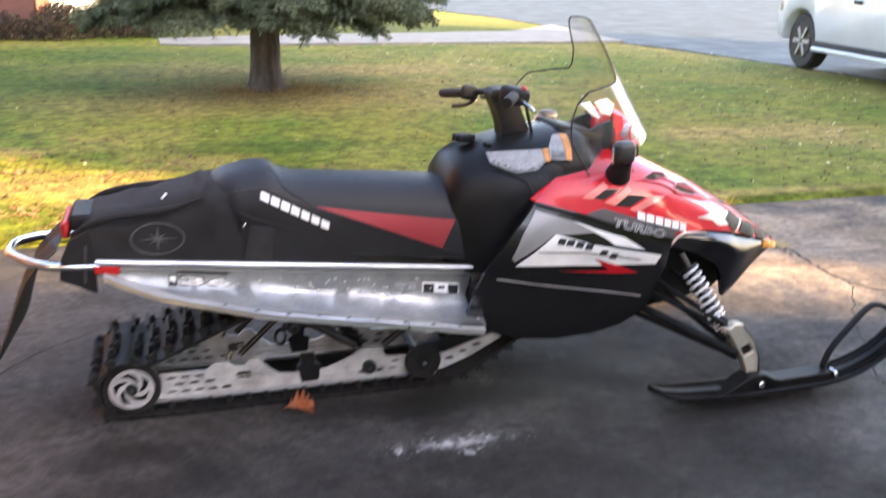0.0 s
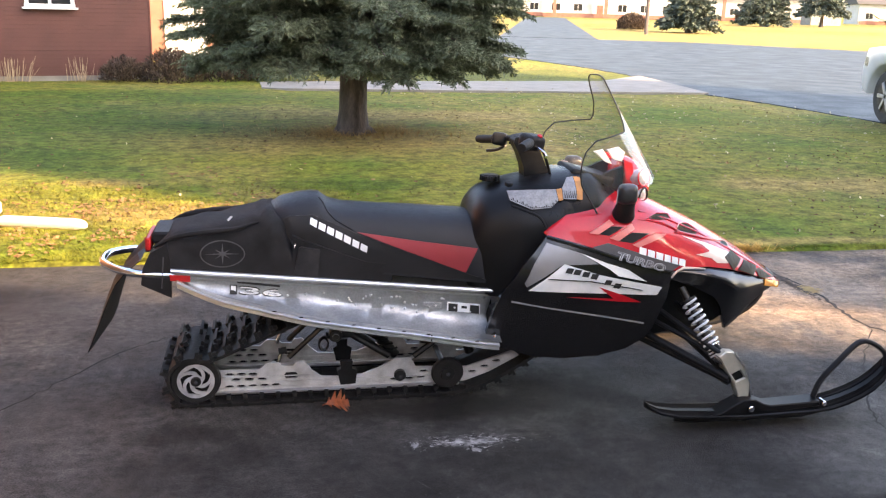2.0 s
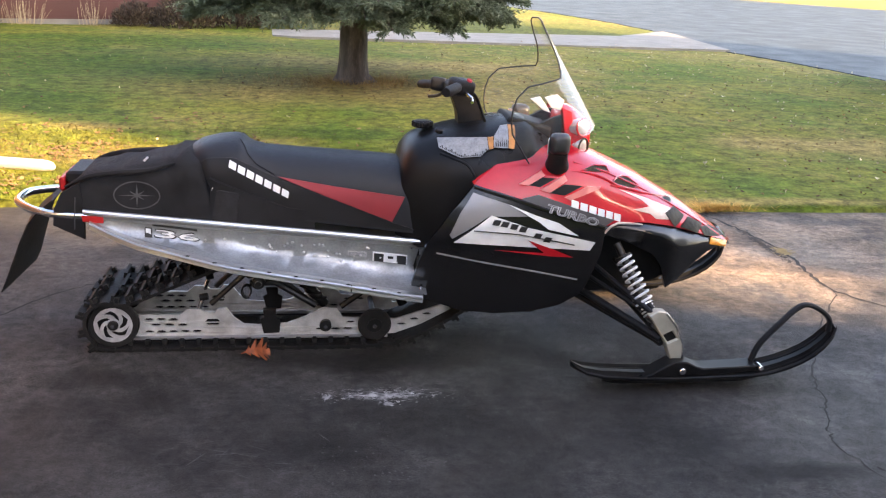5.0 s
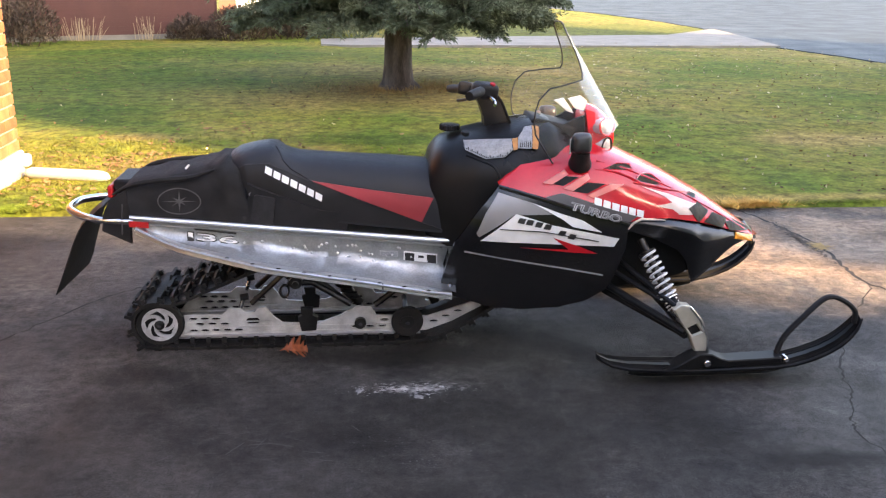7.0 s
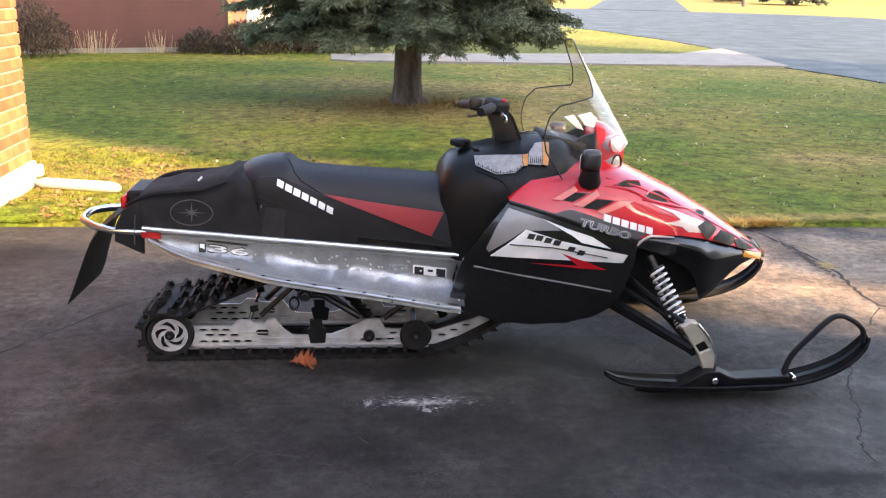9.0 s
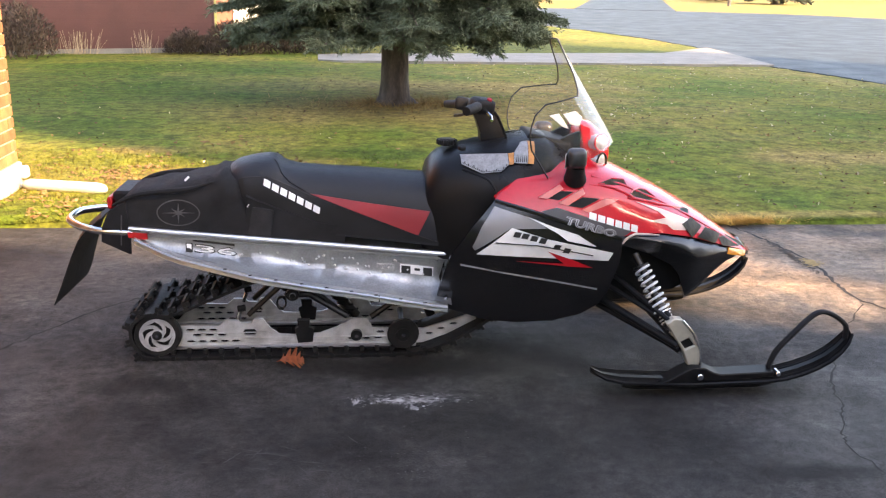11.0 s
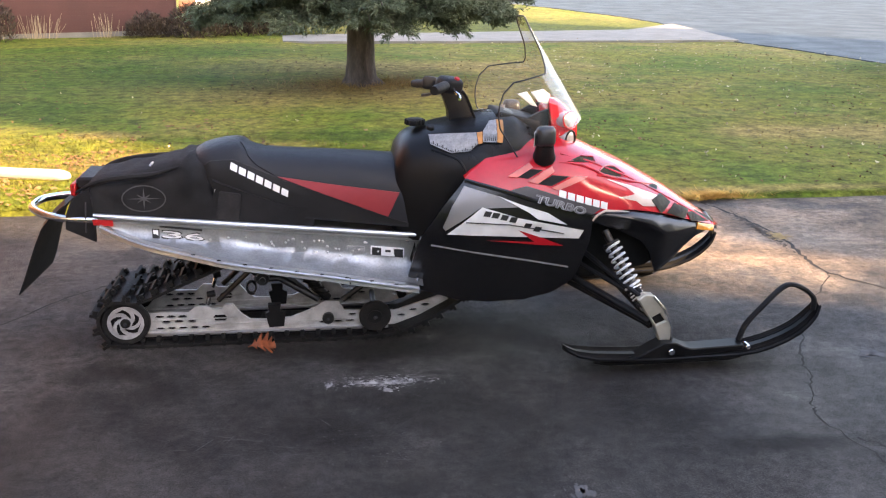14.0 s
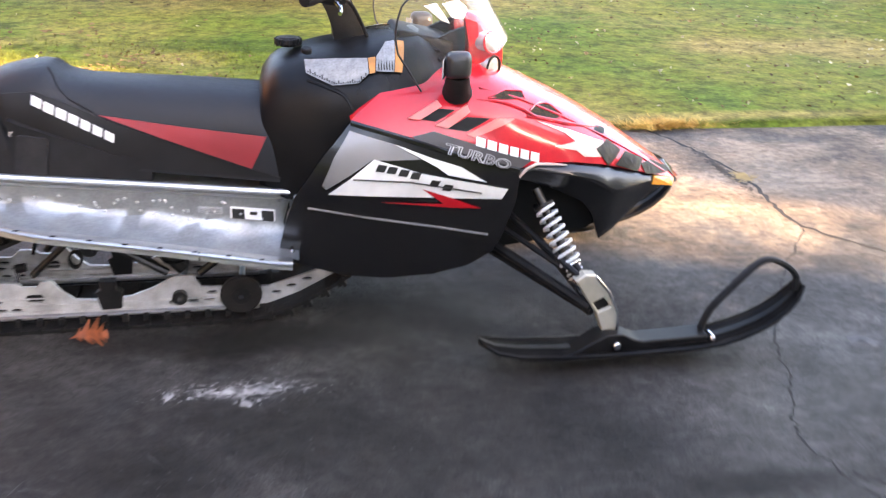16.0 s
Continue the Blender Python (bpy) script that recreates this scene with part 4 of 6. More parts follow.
        part("adjuster_knob", cyl((.315, s * .12, .2), (.345, s * .12, .206), .014, 10), BLACK_MATT, sled)
    for p0, p1 in (((.62, 0, .33), (.80, 0, .12)), ((1.02, 0, .36), (1.12, 0, .12))):
        a, b = Vector(p0), Vector(p1)
        part("rear_shock", cyl(a, b, .02, 14), STEEL, sled)
        d = (b - a)
        part("coil", tube([a + d * (.1 + .75 * q / 40) + Vector((.03 * math.cos(q * 1.1), .03 * math.sin(q * 1.1), 0)) for q in range(41)], .005, 6), CHASSIS, sled)
    for x, z in ((0, .108), (.993, .098), (.535, .265), (.80, .088)):
        part("cross_axle", cyl((x, -.15, z), (x, .15, z), .012, 10), STEEL, sled)
    part("skid_plate", block((1.15, 0, .33), (.5, .3, .14), .03), CHASSIS, sled)

    # bumper, flap, tail lamp
    part("rear_bumper", tube(smooth_path([(-.03, -.185, .545), (-.15, -.185, .552), (-.24, -.165, .560), (-.300, -.11, .567), (-.330, -.05, .57), (-.330, .05, .57), (-.300, .11, .567), (-.24, .165, .56), (-.15, .185, .552), (-.03, .185, .545)], 5), .0155, 10), CHROME, sled, "bright bent aluminium rear bumper")
    flap = rings([[(x + .01, y, z) for y in np.linspace(-.17, .17, 9)] + [(x - .004 + .010 * math.sin(y * 30), y, z) for y in np.linspace(.17, -.17, 9)] for x, z in
                  ((-.19, .60), (-.235, .56), (-.275, .51), (-.30, .45), (-.325, .38), (-.35, .31), (-.375, .245))])
    for v in flap.verts:
        v.co.x += .025 * v.co.y / .17 * (.6 - v.co.z) * 2
        v.co.z += (.05 * (v.co.y + .17) if v.co.z < .26 else 0)
    part("snow_flap", flap, RUBBER, sled, "black rubber snow flap hanging at the rear")
    part("tail_lamp_housing", block((-.10, -.0, .672), (.09, .22, .045), .01), BLACK_MATT, sled)
    part("tail_lamp", block((-.158, 0, .646), (.022, .22, .05), .006), TAIL_RED, sled, "red tail lamp")

    # bag behind the seat
    b_top = lambda x: float(np.interp(x, [-.15, -.12, -.077, .08, .20, .265, .30, .335, .36, .39], [.60, .66, .70, .728, .757, .782, .782, .745, .69, .60]))
    b_low = lambda x: tz(x) - .004
    def b_half(x, z):
        q = (z - b_low(x)) / (b_top(x) - b_low(x))
        return .195 * (1 - max(q, 0) ** 5) ** .2 * (1 - .08 * q) + .008 * noise.noise((x * 13, z * 17, 2.0))
    bag_mesh = loft_x(np.linspace(-.15, .385, 54), b_low, b_top, b_half, 12)
    for v in bag_mesh.verts:
        x, y, z = v.co
        crumple = min(max((x - .16) / .14, 0), 1) * min(max((z - .60) / .08, 0), 1)
        v.co.z += .008 * noise.noise((x * 14, y * 9, 4.0)) + .016 * crumple * noise.noise((x * 38, y * 16, 7.0))
        v.co.y += math.copysign(.014, y) * crumple * noise.noise((x * 40 + z * 25, z * 12, 1.0))
        v.co.x += .02 * crumple * noise.noise((x * 20, z * 30, 3.0))
    bag = part("cargo_bag", bag_mesh, CLOTH, sled, "soft black cargo bag behind the seat", angle=80)
    ring_o, ring_i = ngon(.115, .628, .082, 36, 1, .62), ngon(.115, .628, .077, 36, 1, .60)
    for s in (-1, 1):
        bm = bmesh.new()
        vo = [bm.verts.new((x, s * (b_half(x, z) + .006), z)) for x, z in ring_o]
        vi = [bm.verts.new((x, s * (b_half(x, z) + .006), z)) for x, z in ring_i]
        for i in range(36):
            j = (i + 1) % 36
            bm.faces.new((vo[i], vo[j], vi[j], vi[i]))
        part("emblem_ring", bm, EMBLEM, bag, "grey stitched oval")
        bm = bmesh.new()
        def on_bag(x, z):
            return bm.verts.new((x, s * (b_half(x, z) + .007), z))
        heart = on_bag(.115, .628)
        tips = [on_bag(.115 + r * math.cos(q) * 1.25, .628 + r * math.sin(q) * .8) for r, q in [((.052 if i % 4 == 0 else .030 if i % 2 == 0 else .0085), i * math.pi / 8) for i in range(16)]]
        for i in range(16):
            bm.faces.new((heart, tips[i], tips[(i + 1) % 16]))
        part("emblem_star", bm, EMBLEM, bag, "grey stitched star", smooth=False)
        part("bag_flap", skin([(-.143, .635), (-.08, .672), (-.07, .58), (-.073, .461), (-.178, .514), (-.171, .575)], flat(.185), .012, s, .04, .02), CLOTH, bag, "black tail flap of the bag")
        part("piping", tube([(-.095, s * .199, .62), (-.10, s * .199, .57), (-.105, s * .199, .50)], .0025, 6), EMBLEM, bag)
        part("strap", skin([(.395, .648), (.405, .652), (.468, .640), (.474, .632), (.462, .535), (.455, .528), (.378, .535), (.374, .545)], lambda x, z: .192 + .006 * math.sin((x - .37) * 30), .004, s, .02, .012), WEBBING, bag, "grey webbing strap with a flat buckle")
        part("strap_hook", tube([(.382, s * .194, .662), (.377, s * .199, .656), (.378, s * .196, .649)], .0025, 6), CHROME, bag, "bright strap hook")
        part("fold", tube(smooth_path([(-.135, s * .165, .650), (-.05, s * .180, .694), (.06, s * .186, .712), (.16, s * .184, .722), (.25, s * .178, .748)], 6), [.004 + .009 * math.sin(math.pi * i / 24) for i in range(25)], 8), CLOTH, bag, "rolled fold of the bag's top flap")
    part("zip_pull", tube([(.135, -.13, .742), (.15, -.125, .757)], .004, 6), WHITE, bag, "white zip pull")

    part("seat_base", loft_x(np.linspace(.37, .75, 12), lambda x: tz(x) - .004, lambda x: seat_low(x) + .05, lambda x, z: .186, 4), CLOTH, sled, "black seat base")

    # seat
    seat = part("seat", loft_x(np.concatenate([np.linspace(.27, .56, 22), np.linspace(.6, 1.16, 18)]), seat_low, seat_top, seat_side, 16), VINYL, sled, "long black vinyl seat", angle=60)
    for s in (-1, 1):
        part("side_skirt", skin([(.30, .72), (.36, .76), (.45, .765), (.52, .735), (.62, .69), (1.04, .535), (1.15, .50), (.66, .548), (.587, .572), (.39, .655)], seat_side, .002, s, .03, .003), VINYL_SIDE, seat)
        part("red_panel", skin([(.613, .699), (.85, .664), (1.088, .633), (1.041, .537)], seat_side, .005, s, .03, .003), VINYL_RED, seat, "red vinyl wedge on the seat side")
        for k in range(7):
            x, z = .440 + k * .0315, .757 - k * .0165
            part("side_mark", skin([(x, z), (x + .025, z - .013), (x + .021, z - .038), (x - .004, z - .025)], seat_side, .005, s, .03, .002), WHITE, seat, "white block of a maker's mark", smooth=False)
        part("seam", tube([(x, s * (seat_side(x, z) + .001), z) for x, z in ((.475, .818), (.49, .80), (.505, .772), (.535, .742), (.60, .706))], .003, 6), VINYL_SIDE, seat)

    # tank cover and console
    t_top = lambda x: float(np.interp(x, [1.06, 1.085, 1.12, 1.21, 1.35, 1.46, 1.56, 1.68], [.70, .80, .845, .875, .905, .925, .93, .86]))
    def t_half(x, z):
        w = float(np.interp(x, [1.06, 1.12, 1.25, 1.4, 1.55, 1.68], [.165, .20, .25, .28, .27, .2]))
        q = min(max((z - .45) / (t_top(x) - .45), 0), 1)
        return w * (1 - max(q - .5, 0) ** 2.6 / .5 ** 2.6) ** .4 if q < 1 else 0
    tank = part("tank_cover", loft_x(np.linspace(1.06, 1.68, 26), lambda x: .44, t_top, t_half, 14), TANK_VINYL, sled, "black padded tank cover", angle=70)
    for s in (-1, 1):
        part("console_sticker", skin([(1.208, .855), (1.30, .865), (1.39, .872), (1.39, .836), (1.36, .81), (1.285, .80), (1.245, .816), (1.21, .826)], t_half, .011, s, .03, .003), STICKER, tank, "grey printed console sticker", smooth=False)
        part("console_sticker", skin([(1.417, .877), (1.45, .908), (1.478, .912), (1.464, .841), (1.411, .842)], t_half, .011, s, .03, .003), STICKER, tank, smooth=False)
        part("orange_sticker", skin([(1.392, .872), (1.414, .876), (1.408, .838), (1.392, .835)], t_half, .011, s, .03, .003), ORANGE, tank, "orange sticker edge", smooth=False)
        part("orange_sticker", skin([(1.480, .912), (1.506, .911), (1.488, .839), (1.466, .841)], t_half, .011, s, .03, .003), ORANGE, tank, smooth=False)
        part("knee_pad_edge", tube(smooth_path([(x, s * (t_half(x, z) - .002), z) for x, z in ((1.215, .806), (1.265, .792), (1.315, .772), (1.340, .73), (1.348, .68), (1.335, .61), (1.30, .53))], 5), .006, 8), TANK_VINYL, tank, "piped edge of the knee pad")
        rnd = random.Random(8)
        for k in range(26):
            x = 1.214 + .165 * k / 25
            low = float(np.interp(x, [1.21, 1.245, 1.285, 1.36, 1.39], [.828, .818, .802, .812, .838]))
            h = rnd.uniform(.003, .011)
            part("sticker_print", skin([(x, low + .001), (x + .004, low + .001), (x + .004, low + h), (x, low + h)], t_half, .0125, s, .05, .001), BLACK_TRIM, tank, smooth=False)
        for k in range(6):
            x = 1.418 + .008 * k
            part("sticker_print", skin([(x, .846), (x + .004, .846), (x + .004, .854 + rnd.uniform(.004, .026)), (x, .856)], t_half, .0125, s, .05, .001), BLACK_TRIM, tank, smooth=False)
    cap = part("fuel_cap", cyl((1.165, -.02, .872), (1.165, -.02, .90), .036, 18, bev=.008), BLACK_MATT, tank, "black ribbed fuel cap")
    for k in range(12):
        a = k * math.pi / 6
        part("cap_rib", block((1.165 + .037 * math.cos(a), -.02 + .037 * math.sin(a), .886), (.010, .008, .022), .002, (0, 0, math.degrees(a))), BLACK_MATT, cap)
    part("key_switch", cyl((1.215, -.13, .872), (1.217, -.134, .888), .016, 12, bev=.003), BLACK_MATT, tank, "small black switch on the console")
    part("gauge_pod", block((1.575, 0, .885), (.19, .22, .07), .02, (0, 12, 0), 3), CHASSIS, sled, "black gauge pod behind the windshield")

    # bodywork
    red_low = lambda x: float(np.interp(x, [1.30, 1.33, 1.412, 1.50, 1.649, 1.836, 1.876, 2.007, 2.132, 2.323, 2.466, 2.53], [.73, .712, .693, .669, .624, .575, .590, .585, .559, .499, .453, .425]))
    hood_top = lambda x: min(top_line(x), float(np.interp(x, [1.33, 1.36, 1.42, 1.50, 1.62], [.716, .742, .785, .828, .88])))
    hood = part("hood", loft_x(np.concatenate([np.linspace(1.33, 2.4, 40), np.linspace(2.42, 2.525, 8)]), red_low, hood_top, lambda x, z: cowl(x, z) + .002, 16), RED, sled, "glossy red hood", angle=60)
    pan_low = lambda x: float(np.interp(x, [1.12, 1.31, 1.45, 1.587, 1.70, 1.79, 1.85], [.262, .20, .185, .195, .225, .29, .52]))
    for s in (-1, 1):
        xs = np.concatenate([np.linspace(1.115, 1.80, 30), np.linspace(1.805, 1.835, 3)])
        rows = []
        for x in xs:
            hi = float(np.interp(x, [1.115, 1.15, 1.24, 1.33], [.31, .47, .61, red_low(1.33)])) if x < 1.33 else red_low(x)
            lo = pan_low(x)
            ring = [(x, s * cowl(x, lo + (hi - lo) * q), lo + (hi - lo) * q) for q in np.linspace(0, 1, 12)]
            rows.append(ring + [(x, s * (cowl(x, lo + (hi - lo) * q) - .02), lo + (hi - lo) * q) for q in np.linspace(1, 0, 12)])
        panel = part("side_panel", rings(rows), BLACK, sled, "black side panel", angle=60)
        part("grey_graphic", skin([(1.325, .69), (1.461, .652), (1.531, .61), (1.384, .607), (1.253, .516), (1.242, .531), (1.276, .614)], cowl, .003, s, .03, .002), GREY_DECAL, panel, "grey graphic")
        part("white_graphic", skin([(1.259, .501), (1.393, .612), (1.534, .568), (1.801, .512), (1.785, .477)], cowl, .005, s, .03, .002), WHITE, panel, "white arrow graphic", smooth=False)
        part("white_graphic", skin([(1.456, .654), (1.561, .615), (1.652, .587), (1.732, .538), (1.613, .562), (1.577, .589)], cowl, .005, s, .03, .002), WHITE, panel, smooth=False)
        part("red_graphic", skin([(1.415, .474), (1.607, .464), (1.628, .451)], cowl, .007, s, .03, .002), RED, panel, "red zigzag graphic", smooth=False)
        part("red_graphic", skin([(1.539, .517), (1.645, .479), (1.726, .446), (1.628, .451), (1.607, .464)], cowl, .007, s, .03, .002), RED, panel, "red zigzag graphic", smooth=False)
        part("thin_line", tube([(x, s * (cowl(x, z) + .008), z) for x, z in ((1.33, .553), (1.5, .542), (1.66, .512), (1.72, .500))], .0022, 5), BLACK_TRIM, panel)
        for x, z in ((1.405, .598), (1.437, .592), (1.472, .583), (1.507, .574), (1.565, .548), (1.605, .533)):
            part("model_mark", skin([(x, z), (x + .026, z - .004), (x + .017, z - .024), (x - .009, z - .020)], cowl, .008, s, .03, .002), BLACK_TRIM, panel, "black slanted block", smooth=False)
        part("panel_line", tube([(x, s * (cowl(x, z) + .001), z) for x, z in ((1.20, .452), (1.4, .414), (1.6, .378), (1.757, .347))], .0035, 6), GREY_DECAL, panel, "thin grey line")
        part("edge_strip", tube([(x, s * (cowl(x, red_low(x)) + .002), red_low(x) - .004) for x in np.linspace(1.33, 1.83, 14)], .009, 6), BLACK, panel)
        turbo = part("dark_graphic", skin([(1.505, .675), (1.569, .690), (1.688, .654), (1.875, .602), (1.836, .578), (1.53, .662)], cowl, .004, s, .02, .002), DARK_DECAL, hood, "dark band on the hood side", smooth=False)
        part("word", lettering("TURBO", (1.593, .632) if s < 0 else (1.796, .579), (.203, -.055) if s < 0 else (-.203, .055), (.012, .030), cowl, .012, s, .045), LETTER, turbo, "light grey outlined word TURBO", smooth=False)
        part("word_inside", lettering("TURBO", (1.596, .6335) if s < 0 else (1.793, .5815), (.197, -.055) if s < 0 else (-.197, .055), (.011, .026), cowl, .0135, s, -.015), DARK_DECAL, turbo, smooth=False)
        for k in range(6):
            x, z = 1.696 + k * .0345, .676 - k * .0098
            part("number_bar", skin([(x, z), (x + .028, z - .008), (x + .026, z - .034), (x - .002, z - .026)], cowl, .006, s, .02, .002), WHITE, hood, "white registration bar", smooth=False)
        for poly in ([(1.531, .722), (1.577, .75), (1.637, .746), (1.575, .716)], [(1.609, .697), (1.671, .727), (1.741, .722), (1.668, .689)]):
            part("hood_vent", skin(poly, cowl, .0035, s, .02, .002), CHASSIS, hood, "black slanted vent", smooth=False)
        for poly in ([(1.496, .726), (1.585, .771), (1.597, .757), (1.531, .722)], [(1.575, .708), (1.674, .759), (1.681, .741), (1.611, .699)], [(1.668, .683), (1.761, .722), (1.816, .718), (1.69, .674)]):
            part("vent_rib", skin(poly, cowl, .010, s, .02, .012), RED_LIT, hood, "raised vent rib", smooth=False)
        for poly in ([(1.742, .772), (1.802, .784), (1.868, .772), (1.868, .758)], [(1.862, .720), (1.880, .732), (1.904, .740), (1.935, .738), (1.964, .730), (2.0, .704), (1.975, .698), (1.940, .701)]):
            vent = part("mesh_vent", skin(poly, cowl, .005, s, .02, .003), VENT_MESH, hood, "brown wire mesh vent", smooth=False)
            part("vent_lip", tube([(x, s * (cowl(x, z) + .005), z) for x, z in poly], .004, 6, True), RED, vent)
        part("pale_flash", skin([(1.898, .704), (2.018, .668), (2.15, .616), (2.126, .582), (2.06, .592), (2.03, .614), (1.952, .634), (2.03, .638), (1.994, .664)], cowl, .0045, s, .015, .002), PALE_DECAL, hood, "pale beige flash fading into the red", smooth=False)
        part("nose_slot", skin([(2.108, .648), (2.144, .652), (2.18, .636), (2.162, .630)], cowl, .005, s, .01, .003), CHASSIS, hood, "small dark slot", smooth=False)
        part("arch_edge", tube([(x, s * (cowl(x, z) + .010), z) for x, z in ((1.832, .552), (1.842, .566), (1.856, .578), (1.886, .590), (1.94, .586), (1.99, .580))], [.003, .005, .005, .005, .004, .002], 6), PALE_DECAL, hood, "pale edge above the arch")
        ridge = ((1.706, .768), (1.76, .763), (1.802, .754), (1.85, .736), (1.892, .713), (1.95, .698), (2.0, .684), (2.08, .664), (2.15, .645))
        part("hood_ridge", tube([(x, s * (cowl(x, z) - .001), z) for x, z in ridge], [.003, .006, .008, .008, .008, .008, .008, .006, .003], 8), RED, hood, "raised ridge under the mesh vent")
        for poly in ([(2.108, .607), (2.170, .619), (2.218, .583), (2.155, .552)], [(2.185, .549), (2.240, .575), (2.322, .538), (2.282, .512)], [(2.305, .530), (2.365, .524), (2.48, .466), (2.323, .497)]):
            part("lower_lamp", skin(poly, cowl, .008, s, .02, .003), LAMP_DARK, hood, "smoked lamp glass", smooth=False)
        part("nose_cap", skin([(2.425, .502), (2.475, .482), (2.522, .442), (2.465, .462)], cowl, .012, s, .02, .004), BLACK, hood, "black nose tip", smooth=False)
        part("amber_reflector", skin([(2.359, .484), (2.468, .452), (2.453, .432), (2.351, .46)], cowl, .010, s, .02, .010), AMBER, hood, "amber side reflector", smooth=False)
        part("hood_crease", tube([(x, s * (cowl(x, top_line(x) - d) + .0), top_line(x) - d) for x, d in ((1.72, .050), (1.85, .045), (2.0, .040), (2.15, .038), (2.3, .034), (2.42, .028))], .006, 6), RED, hood, "raised crease along the hood")
        # nose side
        xs = np.concatenate([np.linspace(1.80, 2.46, 26), [2.49, 2.51]])
        rows = []
        for x in xs:
            hi = red_low(x) - .004
            lo = min(hi - .012, float(np.interp(x, [1.80, 1.836, 1.949, 2.061, 2.11, 2.138, 2.16, 2.23, 2.30, 2.35, 2.42, 2.51], [.53, .545, .505, .45, .40, .35, .275, .318, .386, .425, .443, .43])))
            swell = float(np.interp(x, [1.80, 1.90, 2.0, 2.2, 2.34, 2.42], [0, .012, .034, .034, .008, 0]))
            ring = [(x, s * (cowl(x, lo + (hi - lo) * q) + swell * float(np.interp(q, [0, .5, .72, .78, 1], [0, .6, 1, .97, 0]))), lo + (hi - lo) * q) for q in (0, .12, .25, .5, .68, .72, .78, .9, 1)]
            rows.append(ring + [(x, s * max(cowl(x, lo + (hi - lo) * q) - .02, 0.001), lo + (hi - lo) * q) for q in np.linspace(1, 0, 9)])
        part("nose_side", rings(rows), BLACK, sled, "black nose side with a wheel-arch cut-out", angle=60)
    part("belly_pan", rings([[(x, -w, z0), (x, -w - .02, z1), (x, w + .02, z1), (x, w, z0)] for x, w, z0, z1 in ((1.14, .26, .26, .40), (1.35, .26, .19, .5), (1.6, .26, .185, .52), (1.8, .23, .26, .5), (1.95, .22, .275, .52), (2.13, .20, .305, .5), (2.22, .17, .34, .49), (2.32, .11, .415, .46), (2.42, .06, .437, .45))]), CHASSIS, sled, "dark belly pan")

    # windshield, headlight pod, mirrors
    def shield(u, v):
        a = abs(u)
        zt = float(np.interp(a, [0, .16, .21, .25, .31, .40, .45, .60, .77, .87, .93, .97, 1.0], [1.305, 1.30, 1.285, 1.25, 1.18, 1.12, 1.10, 1.09, 1.075, 1.035, .99, .95, .90]))
        zb = .92 - .13 * a * a
        z = zb + (zt - zb) * v
        y = .28 * math.sin(min(a * 1.12, 1) * math.pi / 2)
        return Vector((1.842 - .652 * (z - .943) - .40 * a * a, math.copysign(y, u), z))
    us = np.linspace(-1, 1, 81)
    for_rows = [[tuple(shield(u, v)) for u in us] for v in np.linspace(0, 1, 9)]
    ws = part("windshield", rings(for_rows, closed=False), WINDSHIELD, sled, "tall clear windshield with a black edge")
    ws.visible_shadow = False
    part("windshield_trim", tube([shield(u, 1.0) for u in us], .003, 6), BLACK_TRIM, ws, "black edge trim")
    for u in (-1, 1):
        part("windshield_trim", tube([shield(u, v) for v in (1, .5, 0)], .003, 6), BLACK_TRIM, ws)
    pod = part("headlight_pod", rings([[(x + q * .0, w * math.sin(t), z + h * math.cos(t)) for t in [2 * math.pi * i / 20 for i in range(20)]] for x, q, z, w, h in
                                       ((1.69, 0, .89, .05, .06), (1.72, 0, .885, .11, .10), (1.765, 0, .872, .125, .10), (1.80, 0, .86, .115, .088), (1.835, 0, .85, .08, .065), (1.845, 0, .845, .02, .02))]), RED, sled, "red headlight pod")
    for s in (-1, 1):
        for cx, cz, rx, rz, nm in ((1.782, .902, .048, .034, "clear upper headlight lens"), (1.785, .822, .032, .038, "round clear headlight lens")):
            way = Vector((.62, s * .78, .12 if cz > .85 else -.05)).normalized()
            e1 = Vector((0, 0, 1)).cross(way).normalized()
            e2 = way.cross(e1)
            c = Vector((cx, s * .102, cz))
            lamp = part("headlight", rings([[tuple(c + way * dw + e1 * rx * q * math.cos(t) + e2 * rz * q * math.sin(t)) for t in [2 * math.pi * i / 20 for i in range(20)]] for dw, q in ((-.02, 1.0), (.014, 1.0), (.019, .88), (.022, .5), (.0225, .02))]), LENS, pod, nm)
            part("lamp_ring", tube([tuple(c + way * .02 + e1 * rx * 1.02 * math.cos(t) + e2 * rz * 1.02 * math.sin(t)) for t in [2 * math.pi * i / 20 for i in range(20)]], .004, 6, True), RED if cz > .85 else CHASSIS, lamp)
        part("pod_cheek", skin([(1.700, .975), (1.738, .962), (1.752, .872), (1.745, .775), (1.705, .80), (1.715, .89)], lambda x, z: .118, .0, s, .05, .02), RED, pod, "red pod cheek")
        part("pod_fairing", skin([(1.60, .90), (1.66, .93), (1.72, .95), (1.70, .82), (1.62, .82)], lambda x, z: .10, .0, s, .1, .02), CHASSIS, sled)
        # White plates paint in the bright reflections behind the windshield.
        if s < 0:
            part("inner_wing", prism([(1.573, 1.007), (1.611, 1.016), (1.632, .99), (1.656, .955), (1.626, .964)], -.105, -.095, bev=.002), SPRING, sled, "white plate for the bright reflection behind the windshield", smooth=False)
            part("inner_wing", prism([(1.629, 1.014), (1.679, 1.026), (1.708, 1.004), (1.698, .965), (1.659, .974)], -.105, -.095, bev=.002), SPRING, sled, smooth=False)
